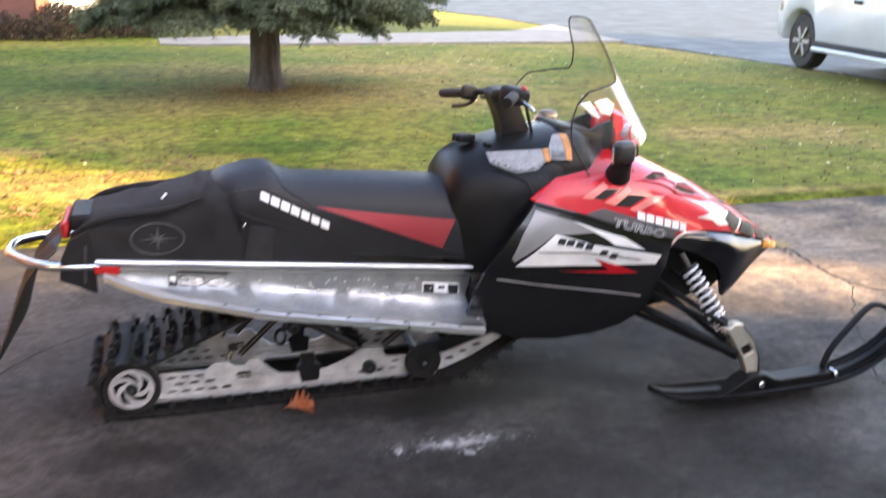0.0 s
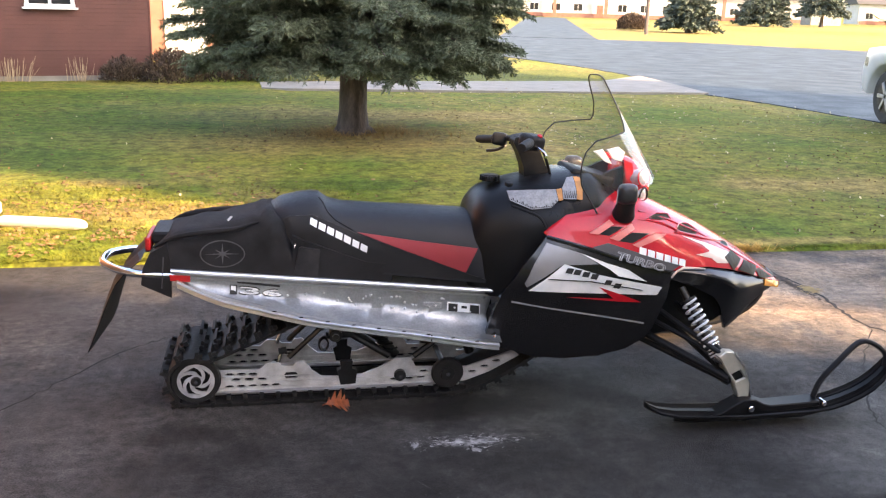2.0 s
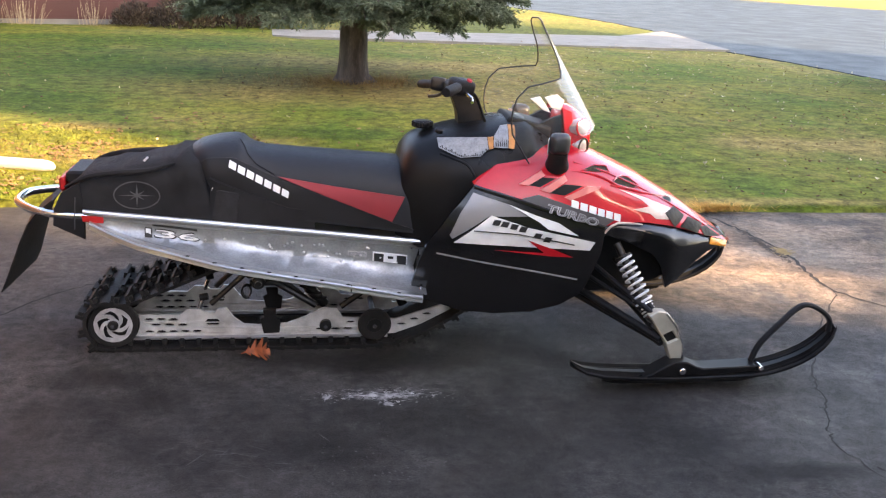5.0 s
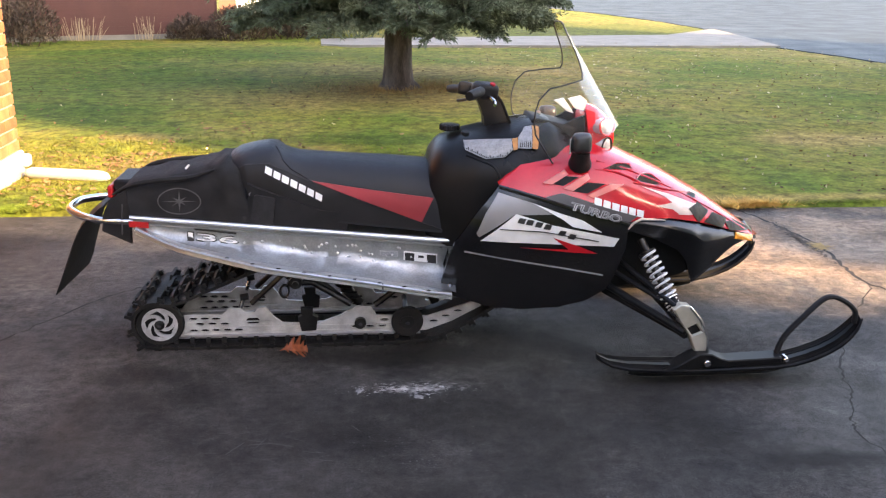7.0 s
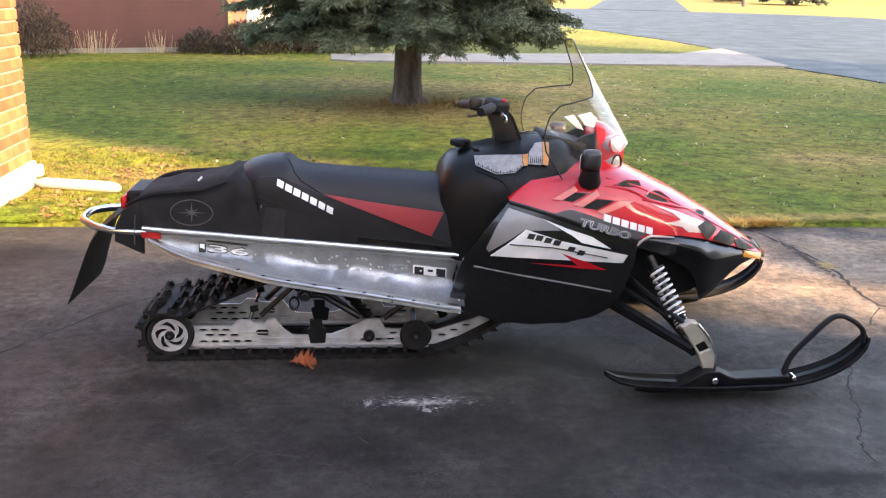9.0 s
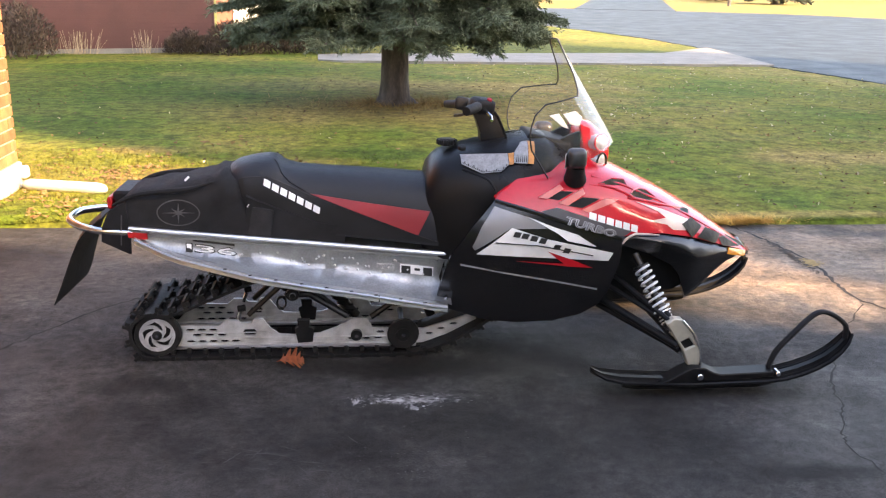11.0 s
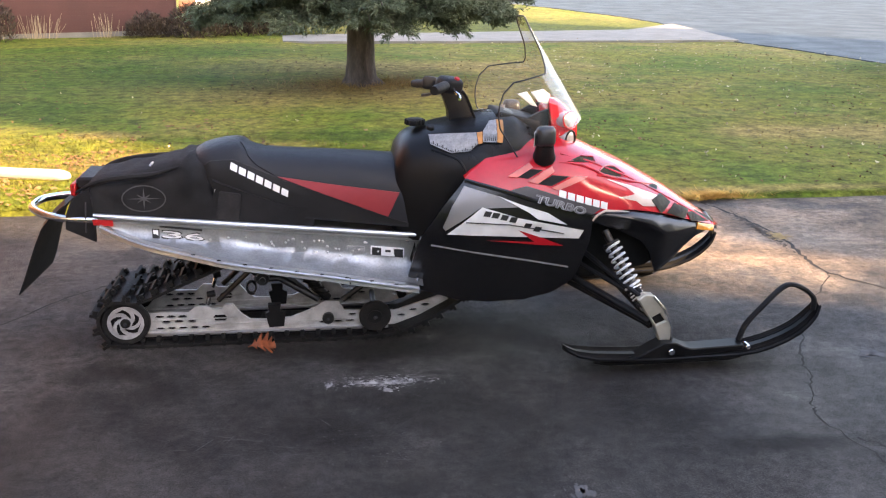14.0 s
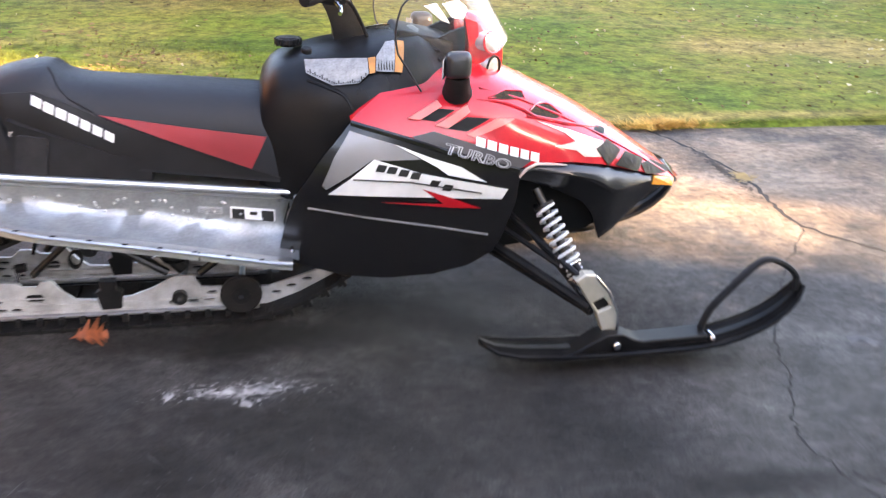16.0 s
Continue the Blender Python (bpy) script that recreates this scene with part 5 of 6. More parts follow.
        head = rings([[(1.638 + dx + wx * math.copysign(abs(math.cos(t)) ** .5, math.cos(t)), s * (.335 + q), .878 + dz + wz * math.copysign(abs(math.sin(t)) ** .5, math.sin(t))) for t in [2 * math.pi * i / 20 for i in range(20)]]
                      for q, dx, dz, wx, wz in ((-.036, .004, -.004, .020, .022), (-.032, .004, -.003, .031, .033), (-.01, .002, 0, .039, .041), (.014, 0, .002, .037, .039), (.030, -.002, .003, .030, .031), (.036, -.002, .003, .018, .020))])
        mir = part("mirror", head, MIRROR_SHELL, sled, "black wing mirror", angle=50)
        part("mirror_stalk", tube([(1.642, s * .325, .852), (1.642, s * .315, .832), (1.645, s * .30, .808), (1.648, s * .285, .788)], [.034, .036, .040, .046], 14), BLACK_MATT, mir)
        part("mirror_glass", block((1.597, s * .335, .870), (.004, .045, .055), .001, (0, 0, s * 20)), LENS, mir)

    # steering post and bars
    part("steering_post", rings([[(x - a, -.042, z), (x, -.05, z + .004), (x + a, -.045, z + .01), (x + a, .045, z + .01), (x, .05, z + .004), (x - a, .042, z)] for x, z, a in ((1.36, .88, .055), (1.345, .93, .046), (1.325, .98, .044), (1.30, 1.03, .046), (1.285, 1.052, .025))]), BLACK_MATT, sled, "black padded steering post", angle=70)
    bar = part("handlebar", tube(smooth_path([(1.225, -.31, 1.056), (1.262, -.25, 1.062), (1.29, -.12, 1.05), (1.305, 0, 1.035), (1.29, .12, 1.025), (1.262, .22, 1.012), (1.215, .34, .99)], 4), .013, 10), BLACK_MATT, sled, "black handlebar")
    part("grip", tube([(1.205, -.335, 1.054), (1.222, -.31, 1.056), (1.258, -.255, 1.062)], [.017, .02, .019], 12), RUBBER, bar, "black rubber grip")
    part("grip", tube([(1.200, .38, .986), (1.215, .35, .99), (1.245, .26, 1.003)], [.016, .019, .018], 12), RUBBER, bar)
    ctrl = part("control_block", block((1.282, -.20, 1.058), (.085, .085, .06), .024, (8, 6, 25), 3), BLACK_MATT, bar, "black switch block")
    part("control_block", block((1.255, .20, 1.012), (.065, .07, .055), .018, (-6, 6, -20), 3), BLACK_MATT, bar)
    part("kill_switch", cyl((1.305, -.215, 1.072), (1.309, -.222, 1.088), .011, 12, bev=.003), TAIL_RED, ctrl, "red kill switch")
    part("throttle_lever", tube(smooth_path([(1.29, -.24, 1.045), (1.305, -.29, 1.03), (1.30, -.34, 1.022)], 4), .006, 8), CHROME, bar)
    part("brake_lever", tube(smooth_path([(1.28, .20, .985), (1.262, .27, .955), (1.235, .34, .94)], 4), .007, 8), STEEL, bar, "dark brake lever")
    part("clamp", tube([(1.30, -.05, 1.05), (1.315, -.055, 1.03), (1.315, -.055, 1.01)], .006, 8), CHROME, bar)
    part("control_cable", tube(smooth_path([(1.29, -.20, 1.05), (1.345, -.14, 1.02), (1.385, -.09, .95), (1.41, -.07, .89)], 5), .006, 8), BLACK_MATT, sled)
    part("control_cable", tube(smooth_path([(1.29, .17, 1.0), (1.35, .1, .98), (1.39, .03, .92), (1.41, 0, .88)], 5), .005, 8), BLACK_MATT, sled)

    # front suspension and skis
    for s in (-1, 1):
        ky = .552 if s < 0 else .45
        sy = ky + .008
        sp = part("spindle", prism([(1.981, .285), (2.008, .307), (2.042, .304), (2.097, .244), (2.133, .169), (2.14, .085), (2.096, .075), (2.057, .169), (2.016, .23)], s * (sy - .04), s * sy,
                                   [[(2.043, .208), (2.078, .226), (2.102, .192), (2.066, .176)]], .004), CREAM, sled, "pale cast spindle")
        part("spindle_pocket", prism([(2.04, .20), (2.075, .228), (2.105, .19), (2.068, .172)], s * (sy - .03), s * (sy - .012)), CHASSIS, sp, "dark pocket in the spindle", smooth=False)
        part("spindle_edge", tube([(2.042, s * (sy + .002), .30), (2.092, s * (sy + .002), .243), (2.127, s * (sy + .002), .169), (2.134, s * (sy + .002), .09)], .006, 6), CHROME, sp)
        a, b = Vector((1.90, s * .34, .50)), Vector((2.025, s * (.50 if s < 0 else .38), .235))
        shock = part("shock_body", cyl(a, a.lerp(b, .62), .015, 14), STEEL, sled, "dark shock absorber")
        part("shock_shaft", cyl(a.lerp(b, .6), b, .022, 14), STEEL, shock)
        ax = (b - a).normalized()
        e1 = ax.cross(Vector((0, 1, 0))).normalized()
        e2 = ax.cross(e1)
        part("spring", tube([a.lerp(b, .19 + .55 * q / 112) + (e1 * math.cos(q * 2 * math.pi / 15) + e2 * math.sin(q * 2 * math.pi / 15)) * (.030 + .004 * q / 112) for q in range(113)], .0052, 6), SPRING, shock, "white coil spring")
        part("spring_cup", cyl(a.lerp(b, .155), a.lerp(b, .185), .034, 16, bev=.003), STEEL, shock)
        part("spring_cup", cyl(a.lerp(b, .745), a.lerp(b, .775), .036, 16, bev=.003), CHROME, shock, "bright lower spring cup")
        part("helper_spring", tube([a.lerp(b, .79 + .12 * q / 36) + (e1 * math.cos(q * 2 * math.pi / 12) + e2 * math.sin(q * 2 * math.pi / 12)) * .026 for q in range(37)], .0036, 6), SPRING, shock, "short white helper spring")
        part("tie_rod", tube([(1.80, s * .20, .345), (1.97, s * (sy - .10), .285), (2.03, s * (sy - .035), .262)], .010, 8), BLACK_MATT, sled, "black steering tie rod")
        part("ball_joint", cyl((1.995, s * (sy - .05), .262), (2.01, s * (sy - .01), .262), .016, 12, bev=.003), CHROME, sled, "bright ball joint")
        part("ball_joint", cyl((2.035, s * (sy - .06), .168), (2.045, s * (sy - .02), .168), .015, 12, bev=.003), STEEL, sled)
        for q in (.93, 1.0):
            p = a.lerp(b, q)
            part("shock_eye", cyl(p - Vector((0, .02, 0)), p + Vector((0, .02, 0)), .018, 12), CHROME, shock)
        for p0, p1, r in (((1.76, .18, .29), (2.04, .545, .185), .016), ((1.95, .18, .29), (2.05, .545, .19), .014), ((1.82, .2, .40), (2.005, .545, .285), .011), ((1.93, .2, .41), (2.015, .545, .285), .010), ((1.80, .2, .235), (2.045, .545, .17), .012)):
            part("control_arm", tube([(p0[0], s * p0[1], p0[2]), (p1[0], s * p1[1] - (.135 if s > 0 else 0), p1[2])], r, 8), BLACK_MATT, sled, "black control arm")
        ski_line = [(1.688, .086, .010, -.003), (1.706, .075, .034, -.004), (1.74, .059, .052, -.007), (1.81, .046, .062, -.012), (1.95, .037, .066, -.018), (2.1, .035, .068, -.020), (2.4, .042, .068, -.020), (2.48, .052, .067, -.018),
                    (2.55, .070, .064, -.016), (2.61, .094, .061, -.014), (2.66, .122, .057, -.012), (2.70, .156, .052, -.010), (2.73, .192, .045, -.008), (2.748, .228, .030, -.006)]
        cs = []
        for x, z, w, keel in ski_line:
            prof = [(-w, .008), (-w, .017), (-w * .88, .020), (-w * .78, .008), (-w * .52, .006), (-w * .46, .015), (-w * .40, .006), (-w * .26, .008), (-w * .2, .020), (w * .2, .020), (w * .26, .008), (w * .40, .006), (w * .46, .015), (w * .52, .006), (w * .78, .008), (w * .88, .020), (w, .017), (w, .008), (w * .4, .0), (w * .16, keel), (-w * .16, keel), (-w * .4, .0)]
            cs.append([(x - (.3 * dz if x > 2.5 else 0), s * ky + dy, z + dz) for dy, dz in prof])
        ski = part("ski", rings(cs), SKI_PLASTIC, sled, "black plastic ski", angle=50)
        part("carbide_runner", tube([(x, s * ky, z) for x, z in ((1.82, .022), (1.88, .0105), (2.1, .0095), (2.38, .0105), (2.44, .022))], .009, 6), STEEL, ski)
        part("ski_saddle", prism([(1.95, .045), (2.0, .062), (2.05, .092), (2.09, .112), (2.14, .110), (2.18, .09), (2.21, .082), (2.43, .090), (2.43, .068), (2.2, .05)], s * (ky - .03), s * (ky + .045), bev=.004), SKI_PLASTIC, ski, "black ski saddle")
        part("ski_bolt", cyl((2.120, s * (ky + .043), .075), (2.120, s * (ky + .057), .075), .014, 12, bev=.003), CHROME, ski, "bright bolt")
        part("ski_bolt", cyl((2.445, s * (ky + .015), .083), (2.445, s * (ky + .057), .083), .011, 12, bev=.003), CHROME, ski)
        part("ski_loop", tube(smooth_path([(2.425, s * ky, .09), (2.45, s * ky, .16), (2.52, s * ky, .245), (2.58, s * ky, .31), (2.625, s * ky, .327), (2.684, s * ky, .304), (2.725, s * ky, .265), (2.73, s * ky, .215)], 5), .0105, 8, flat=1.25), BLACK_MATT, ski, "black ski loop handle")
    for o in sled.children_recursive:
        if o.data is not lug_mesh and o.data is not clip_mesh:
            fit_to_view(o)
    return sled


snowmobile()


def oak_leaf():
    bm = bmesh.new()
    out = [(0, .002), (.14, .003), (.20, .022), (.27, .007), (.38, .040), (.43, .036), (.47, .010), (.60, .048), (.65, .042), (.68, .012), (.79, .034), (.84, .010), (.92, .016), (1, .001)]
    mid = [bm.verts.new((.112 * t - .056, .004 * math.sin(9 * t), .014 + .012 * math.sin(t * 5))) for t, w in out]
    for s in (-1, 1):
        rim = [bm.verts.new((.112 * t - .056 + .5 * w, s * w * (1.25 if s > 0 else 1.0), .014 + .012 * math.sin(t * 5) + w * (.12 if s > 0 else -.06 + .08 * math.sin(t * 20)))) for t, w in out]
        for i in range(len(out) - 1):
            bm.faces.new((mid[i], mid[i + 1], rim[i + 1], rim[i]))
    r = bmesh.ops.extrude_face_region(bm, geom=bm.faces[:])
    bmesh.ops.translate(bm, vec=(0, 0, .0015), verts=[v for v in r["geom"] if isinstance(v, bmesh.types.BMVert)])
    leaf = part("oak_leaf", bm, LEAF, angle=80)
    leaf.matrix_world = pose(.538, -.25, .012, 32, 0, 14)
    return tagged(leaf, "curled orange-brown oak leaf lying beside the track", "leaf")


LEAF = material("dry_leaf", (0.32, 0.085, 0.032), 0.55, second=(0.15, 0.04, 0.016), scale=55, amount=0.8)
oak_leaf()


# ---- spruce on the lawn ----
BARK = material("bark", (0.14, 0.112, 0.098), 0.9, second=(0.07, 0.056, 0.05), scale=14, grain=0.3, grain_scale=60, bump=1.0, bump_scale=35, stretch=(1, 1, 0.3))
NEEDLE = material("spruce_needles", (0.085, 0.112, 0.07), 0.8, spec=0.2, second=(0.15, 0.178, 0.118), scale=2.2, island=0.3)
NEEDLE_FAR = material("far_needles", (0.05, 0.075, 0.055), 0.8, second=(0.08, 0.10, 0.08), scale=0.8, island=0.35)


def conifer(at, height, radius, skirt, seed, limbs, twigs, blades, mat, label, trunk_r=0.16, blade=0.055, low_z=0.95, slim=.2, spread_out=.75, sag=(.16, .34), crowd=1.35, skirt_in=1.0):
    rnd = random.Random(seed)
    tree = thing("spruce_tree", label, "tree", at=at)
    rows = []
    for z, r in ((-0.05, 1.9), (0.03, 1.55), (0.12, 1.22), (0.3, 1.06), (0.7, 1.0), (1.5, .92), (height * .5, .55), (height * .8, .25), (height, .05)):
        rows.append([((trunk_r * r * (1 + .10 * math.sin(5 * a + z)) * (1 + (.25 * math.sin(3 * a + 1) if z < .1 else 0))) * math.cos(a), trunk_r * r * (1 + .08 * math.cos(4 * a)) * math.sin(a), z) for a in [2 * math.pi * i / 18 for i in range(18)]])
    part("trunk", rings(rows), BARK, tree, "grey-brown flaking trunk")
    V, F = [], []
    limb_bm = bmesh.new()
    for k in range(limbs):
        q = (k + rnd.random()) / limbs
        q = q ** crowd
        z0 = low_z + (height - low_z - .2) * q
        length = radius * (1 - q) ** .8 * rnd.uniform(.78, 1.08) * min(1, skirt_in + (1 - skirt_in) * (z0 - low_z) / .8) + .12
        a = k * 2.39996 + rnd.uniform(-.3, .3)
        d = Vector((math.cos(a), math.sin(a), 0))
        side = Vector((-d.y, d.x, 0))
        droop = rnd.uniform(*sag) * length * (1 - q)
        pts = [Vector((0, 0, z0)) + d * (length * t) + Vector((0, 0, .10 * length * t - droop * t * t * 1.1 + .10 * length * max(t - .7, 0))) for t in np.linspace(0, 1, 7)]
        prev = None
        for i, p in enumerate(pts):
            w = .028 * (1 - q) * (1 - i / 7) + .006
            ring = [limb_bm.verts.new(p + side * w * math.cos(t) + Vector((0, 0, w * math.sin(t)))) for t in (0, 2.1, 4.2)]
            if prev:
                for j in range(3):
                    limb_bm.faces.new((prev[j], prev[(j + 1) % 3], ring[(j + 1) % 3], ring[j]))
            prev = ring
        n_tw = max(4, int(twigs * (length / radius) * (1 if z0 < height * .42 else .35)))
        for w in range(n_tw):
            t = .08 + .92 * (w + rnd.random()) / n_tw
            f = t * 6
            i = min(int(f), 5)
            base = pts[i].lerp(pts[i + 1], f - i)
            lr = rnd.choice((-1, 1))
            reach = (.16 + .40 * (1 - t)) * length * .62 * rnd.uniform(.5, 1.1) + .06
            hang = rnd.uniform(.25, 1.0) * skirt * (1 - .7 * q)
            way = (side * lr * rnd.uniform(.5, 1) + d * rnd.uniform(.3, .9) + Vector((0, 0, rnd.uniform(-.15, .25)))).normalized()
            for b in range(blades):
                u = (b + rnd.random()) / blades
                p = base + way * reach * u + Vector((0, 0, -hang * reach * u * u))
                along = (way - Vector((0, 0, 2 * hang * u))).normalized()
                g = (along + Vector((rnd.uniform(-1, 1), rnd.uniform(-1, 1), rnd.uniform(-1, .7))) * spread_out).normalized()
                e = g.cross(Vector((rnd.uniform(-1, 1), rnd.uniform(-1, 1), rnd.uniform(-1, 1)))).normalized()
                s = blade * rnd.uniform(.7, 1.3)
                n0 = len(V)
                V.extend((p - e * s * .05, p + g * s * .45 + e * s * slim, p + g * s, p + g * s * .45 - e * s * slim))
                F.append((n0, n0 + 1, n0 + 2, n0 + 3))
    tagged(part("branchwork", limb_bm, BARK, tree), kind="stuff")
    crown = mesh_arrays("crown", [tuple(v) for v in V], F, mat, tree)
    crown["label"] = "dense drooping blue-green needles"
    return tree


conifer((1.29, 7.65, -.03), 6.5, 2.25, .35, 7, 330, 190, 40, NEEDLE, "blue-green spruce with drooping lower branches on the lawn", .155, .055, 1.0, .11, .95, (.12, .26), 1.9, .72)


# ---- the neighbouring house, with shrubs along it ----
SIDING = material("red_siding", (0.098, 0.034, 0.026), 0.7, second=(0.080, 0.028, 0.021), scale=1.5, grain=0.05, grain_scale=30)
WHITE_PAINT = material("white_paint", (0.80, 0.79, 0.76), 0.5, second=(0.74, 0.73, 0.70), scale=3)
ROOF = material("roof_shingle", (0.09, 0.085, 0.08), 0.9, second=(0.06, 0.057, 0.055), scale=6, grain=0.2)
FAR_WALL = material("pale_far_siding", (0.5, 0.47, 0.43), 0.7, second=(0.44, 0.41, 0.37), scale=0.6)
FAR_BRICK = material("far_brick", (0.30, 0.13, 0.09), 0.8, second=(0.25, 0.10, 0.07), scale=2)
TWIG = material("shrub_twigs", (0.055, 0.035, 0.025), 0.85, second=(0.09, 0.06, 0.035), scale=3, island=0.4)
STALK = material("dry_stalk", (0.42, 0.33, 0.21), 0.8, second=(0.32, 0.25, 0.15), scale=9, island=0.25)


def window(parent, at, w, h, sill=True):
    """A sliding window in its white frame; x runs along the wall, -y is outdoors."""
    x, y, z = at
    fr = bmesh.new()
    for c, s in (((x, y - .03, z + h / 2), (w + .08, .08, .06)), ((x, y - .03, z - h / 2), (w + .08, .08, .06)), ((x - w / 2, y - .03, z), (.06, .08, h)), ((x + w / 2, y - .03, z), (.06, .08, h)), ((x, y - .025, z), (.045, .06, h))):
        bmesh.ops.create_cube(fr, size=1.0, matrix=Matrix.Translation(c) @ Matrix.Diagonal((*s, 1)))
    win = part("window", fr, WHITE_PAINT, parent, "white framed window", smooth=False)
    for k in (-1, 1):
        part("pane", block((x + k * w / 4, y - .012, z), (w / 2 - .05, .012, h - .06)), PANE, win, smooth=False)
    if sill:
        part("sill", block((x, y - .06, z - h / 2 - .045), (w + .16, .12, .035), .006), WHITE_PAINT, win, "white sill", smooth=False)


def neighbour_house():
    h = thing("neighbour_house", "dark red sided house with a white window on concrete", "house", at=(-1.9, 14.85, 0))
    h.rotation_euler = (0, 0, radians(20))
    n = 40
    step = .075
    prof = []
    for k in range(n):
        z = .10 + k * step
        prof += [(-.004, z), (0.0, z + step - .002)]
    rows = [[(x, y, z) for y, z in prof] + [(x, .2, .10 + n * step), (x, .2, .10)] for x in (-9.5, 0.0)]
    part("wall", rings(rows), SIDING, h, "dark red lap siding", smooth=False)
    part("wall", block((-.1, 3.2, 1.72), (.2, 6.0, 3.0)), WHITE_PAINT, h, "white end wall", smooth=False)
    part("corner_board", block((-.012, .012, 1.72), (.04, .05, 3.0), .005), SIDING, h, smooth=False)
    part("foundation", block((-4.75, .10, -.01), (9.46, .20, .24), .01), CONCRETE, h, "grey concrete foundation", smooth=False)
    part("roof", prism([(-10.0, 3.2), (.5, 3.2), (.5, 3.35), (-10.0, 3.35)], -.5, 7), ROOF, h, smooth=False)
    window(h, (-1.74, 0, 1.78), .76, .9)
    return h


neighbour_house()


def back_wing():
    h = thing("back_wing", "brick wing with a white door, set back behind the shrubs", "house wing", at=(-2.35, 20.5, 0))
    part("wall", block((2.2, .15, 1.6), (5.0, .3, 3.2)), FAR_BRICK, h, smooth=False)
    part("door", block((.62, -.03, 1.15), (.86, .07, 2.1), .01), WHITE_PAINT, h, "white sunlit door", smooth=False)
    part("door_frame", block((.62, -.012, 1.22), (1.02, .05, 2.3), .008), WHITE_PAINT, h, smooth=False)
    window(h, (1.75, 0, 1.0), .5, .5, False)
    return h


back_wing()


def shrub(at, w, h, seed, mat, label, count=1500, blade=.07, name="shrub", cat="shrub"):
    """Bare twigs fanning from one root, with small leaf scraps."""
    rnd = random.Random(seed)
    s = thing(name, label, cat, at=at)
    V, F = [], []
    for k in range(count):
        a, e = rnd.uniform(0, 6.283), rnd.random() ** .6
        rad = w / 2 * e
        z = h * (1 - .55 * e * e) * rnd.random() ** .7
        p = Vector((rad * math.cos(a), rad * math.sin(a), z))
        g = (Vector((p.x * .6, p.y * .6, h * .5)) + Vector((rnd.uniform(-1, 1), rnd.uniform(-1, 1), rnd.uniform(-.4, 1))) * h * .6).normalized()
        x = g.cross(Vector((rnd.uniform(-1, 1), rnd.uniform(-1, 1), rnd.uniform(-1, 1)))).normalized()
        q = blade * rnd.uniform(.5, 1.4)
        n0 = len(V)
        V.extend((p - x * q * .10, p + g * q * .5 + x * q * .16, p + g * q, p + g * q * .5 - x * q * .16))
        F.append((n0, n0 + 1, n0 + 2, n0 + 3))
    crown = mesh_arrays("foliage", [tuple(v) for v in V], F, mat, s)
    stems = bmesh.new()
    for k in range(16):
        a, t = rnd.uniform(0, 6.283), rnd.uniform(.3, .9)
        tip = Vector((w / 2 * t * math.cos(a), w / 2 * t * math.sin(a), h * rnd.uniform(.6, 1)))
        prev = None
        for q in (0, .5, 1):
            p = tip * q + Vector((0, 0, h * .15 * math.sin(q * 3.1)))
            ring = [stems.verts.new(p + Vector((.008 * math.cos(b), .008 * math.sin(b), 0)) * (1.3 - q)) for b in (0, 2.1, 4.2)]
            if prev:
                for j in range(3):
                    stems.faces.new((prev[j], prev[(j + 1) % 3], ring[(j + 1) % 3], ring[j]))
            prev = ring
    part("stems", stems, mat, s)
    return s


shrub((-1.5, 14.3, 0), 1.1, .62, 21, TWIG, "brown bare-twigged shrub by the house corner", 3800, .075)
shrub((-.55, 14.8, 0), 1.2, .68, 22, TWIG, "dark brown shrub behind the lawn", 3800, .075)
shrub((-2.35, 14.3, 0), .8, .45, 23, TWIG, "low brown shrub along the foundation", 1800, .07)
shrub((-5.0, 13.1, 0), 1.3, .95, 24, TWIG, "tangled bare shrub along the red house", 3200, .08)
shrub((-.1, 15.6, 0), .9, .75, 25, NEEDLE, "dark evergreen shrub beside the pale drive", 2600, .08)

shrub((.45, 14.9, 0), 1.5, .95, 26, NEEDLE, "dark evergreen shrub beside the pale drive", 5200, .08)


def stalks(at, width, count, seed):
    rnd = random.Random(seed)
    bm = bmesh.new()
    for k in range(count):
        x = rnd.gauss(0, width / 3)
        h = rnd.uniform(.18, .46)
        tip = Vector((x * .75 + rnd.uniform(-.08, .08), rnd.uniform(-.12, .12), h))
        base = Vector((x * .55, rnd.uniform(-.08, .08), 0))
        ring0 = [bm.verts.new(base + Vector((.004 * math.cos(b), .004 * math.sin(b), 0))) for b in (0, 2.1, 4.2)]
        ring1 = [bm.verts.new(tip + Vector((.003 * math.cos(b), .003 * math.sin(b), 0))) for b in (0, 2.1, 4.2)]
        for j in range(3):
            bm.faces.new((ring0[j], ring0[(j + 1) % 3], ring1[(j + 1) % 3], ring1[j]))
    ob = part("dry_stalks", bm, STALK)
    ob.matrix_world = pose(*at, 0, 0, 25)
    return tagged(ob, "upright pale dry flower stalks against the red siding", "dry plants", "stalk clumps", kind="stuff")


stalks((-4.2, 13.8, 0), .9, 46, 1)
stalks((-3.05, 14.2, 0), .6, 26, 2)
stalks((-4.7, 13.6, 0), .5, 10, 3)


# ---- white pickup on the street ----
CAR_WHITE = material("white_car_paint", (0.60, 0.61, 0.61), 0.3, coat=0.4, second=(0.55, 0.56, 0.56), scale=2)
TYRE = material("tyre", (0.02, 0.02, 0.02), 0.75, second=(0.035, 0.034, 0.033), scale=12)


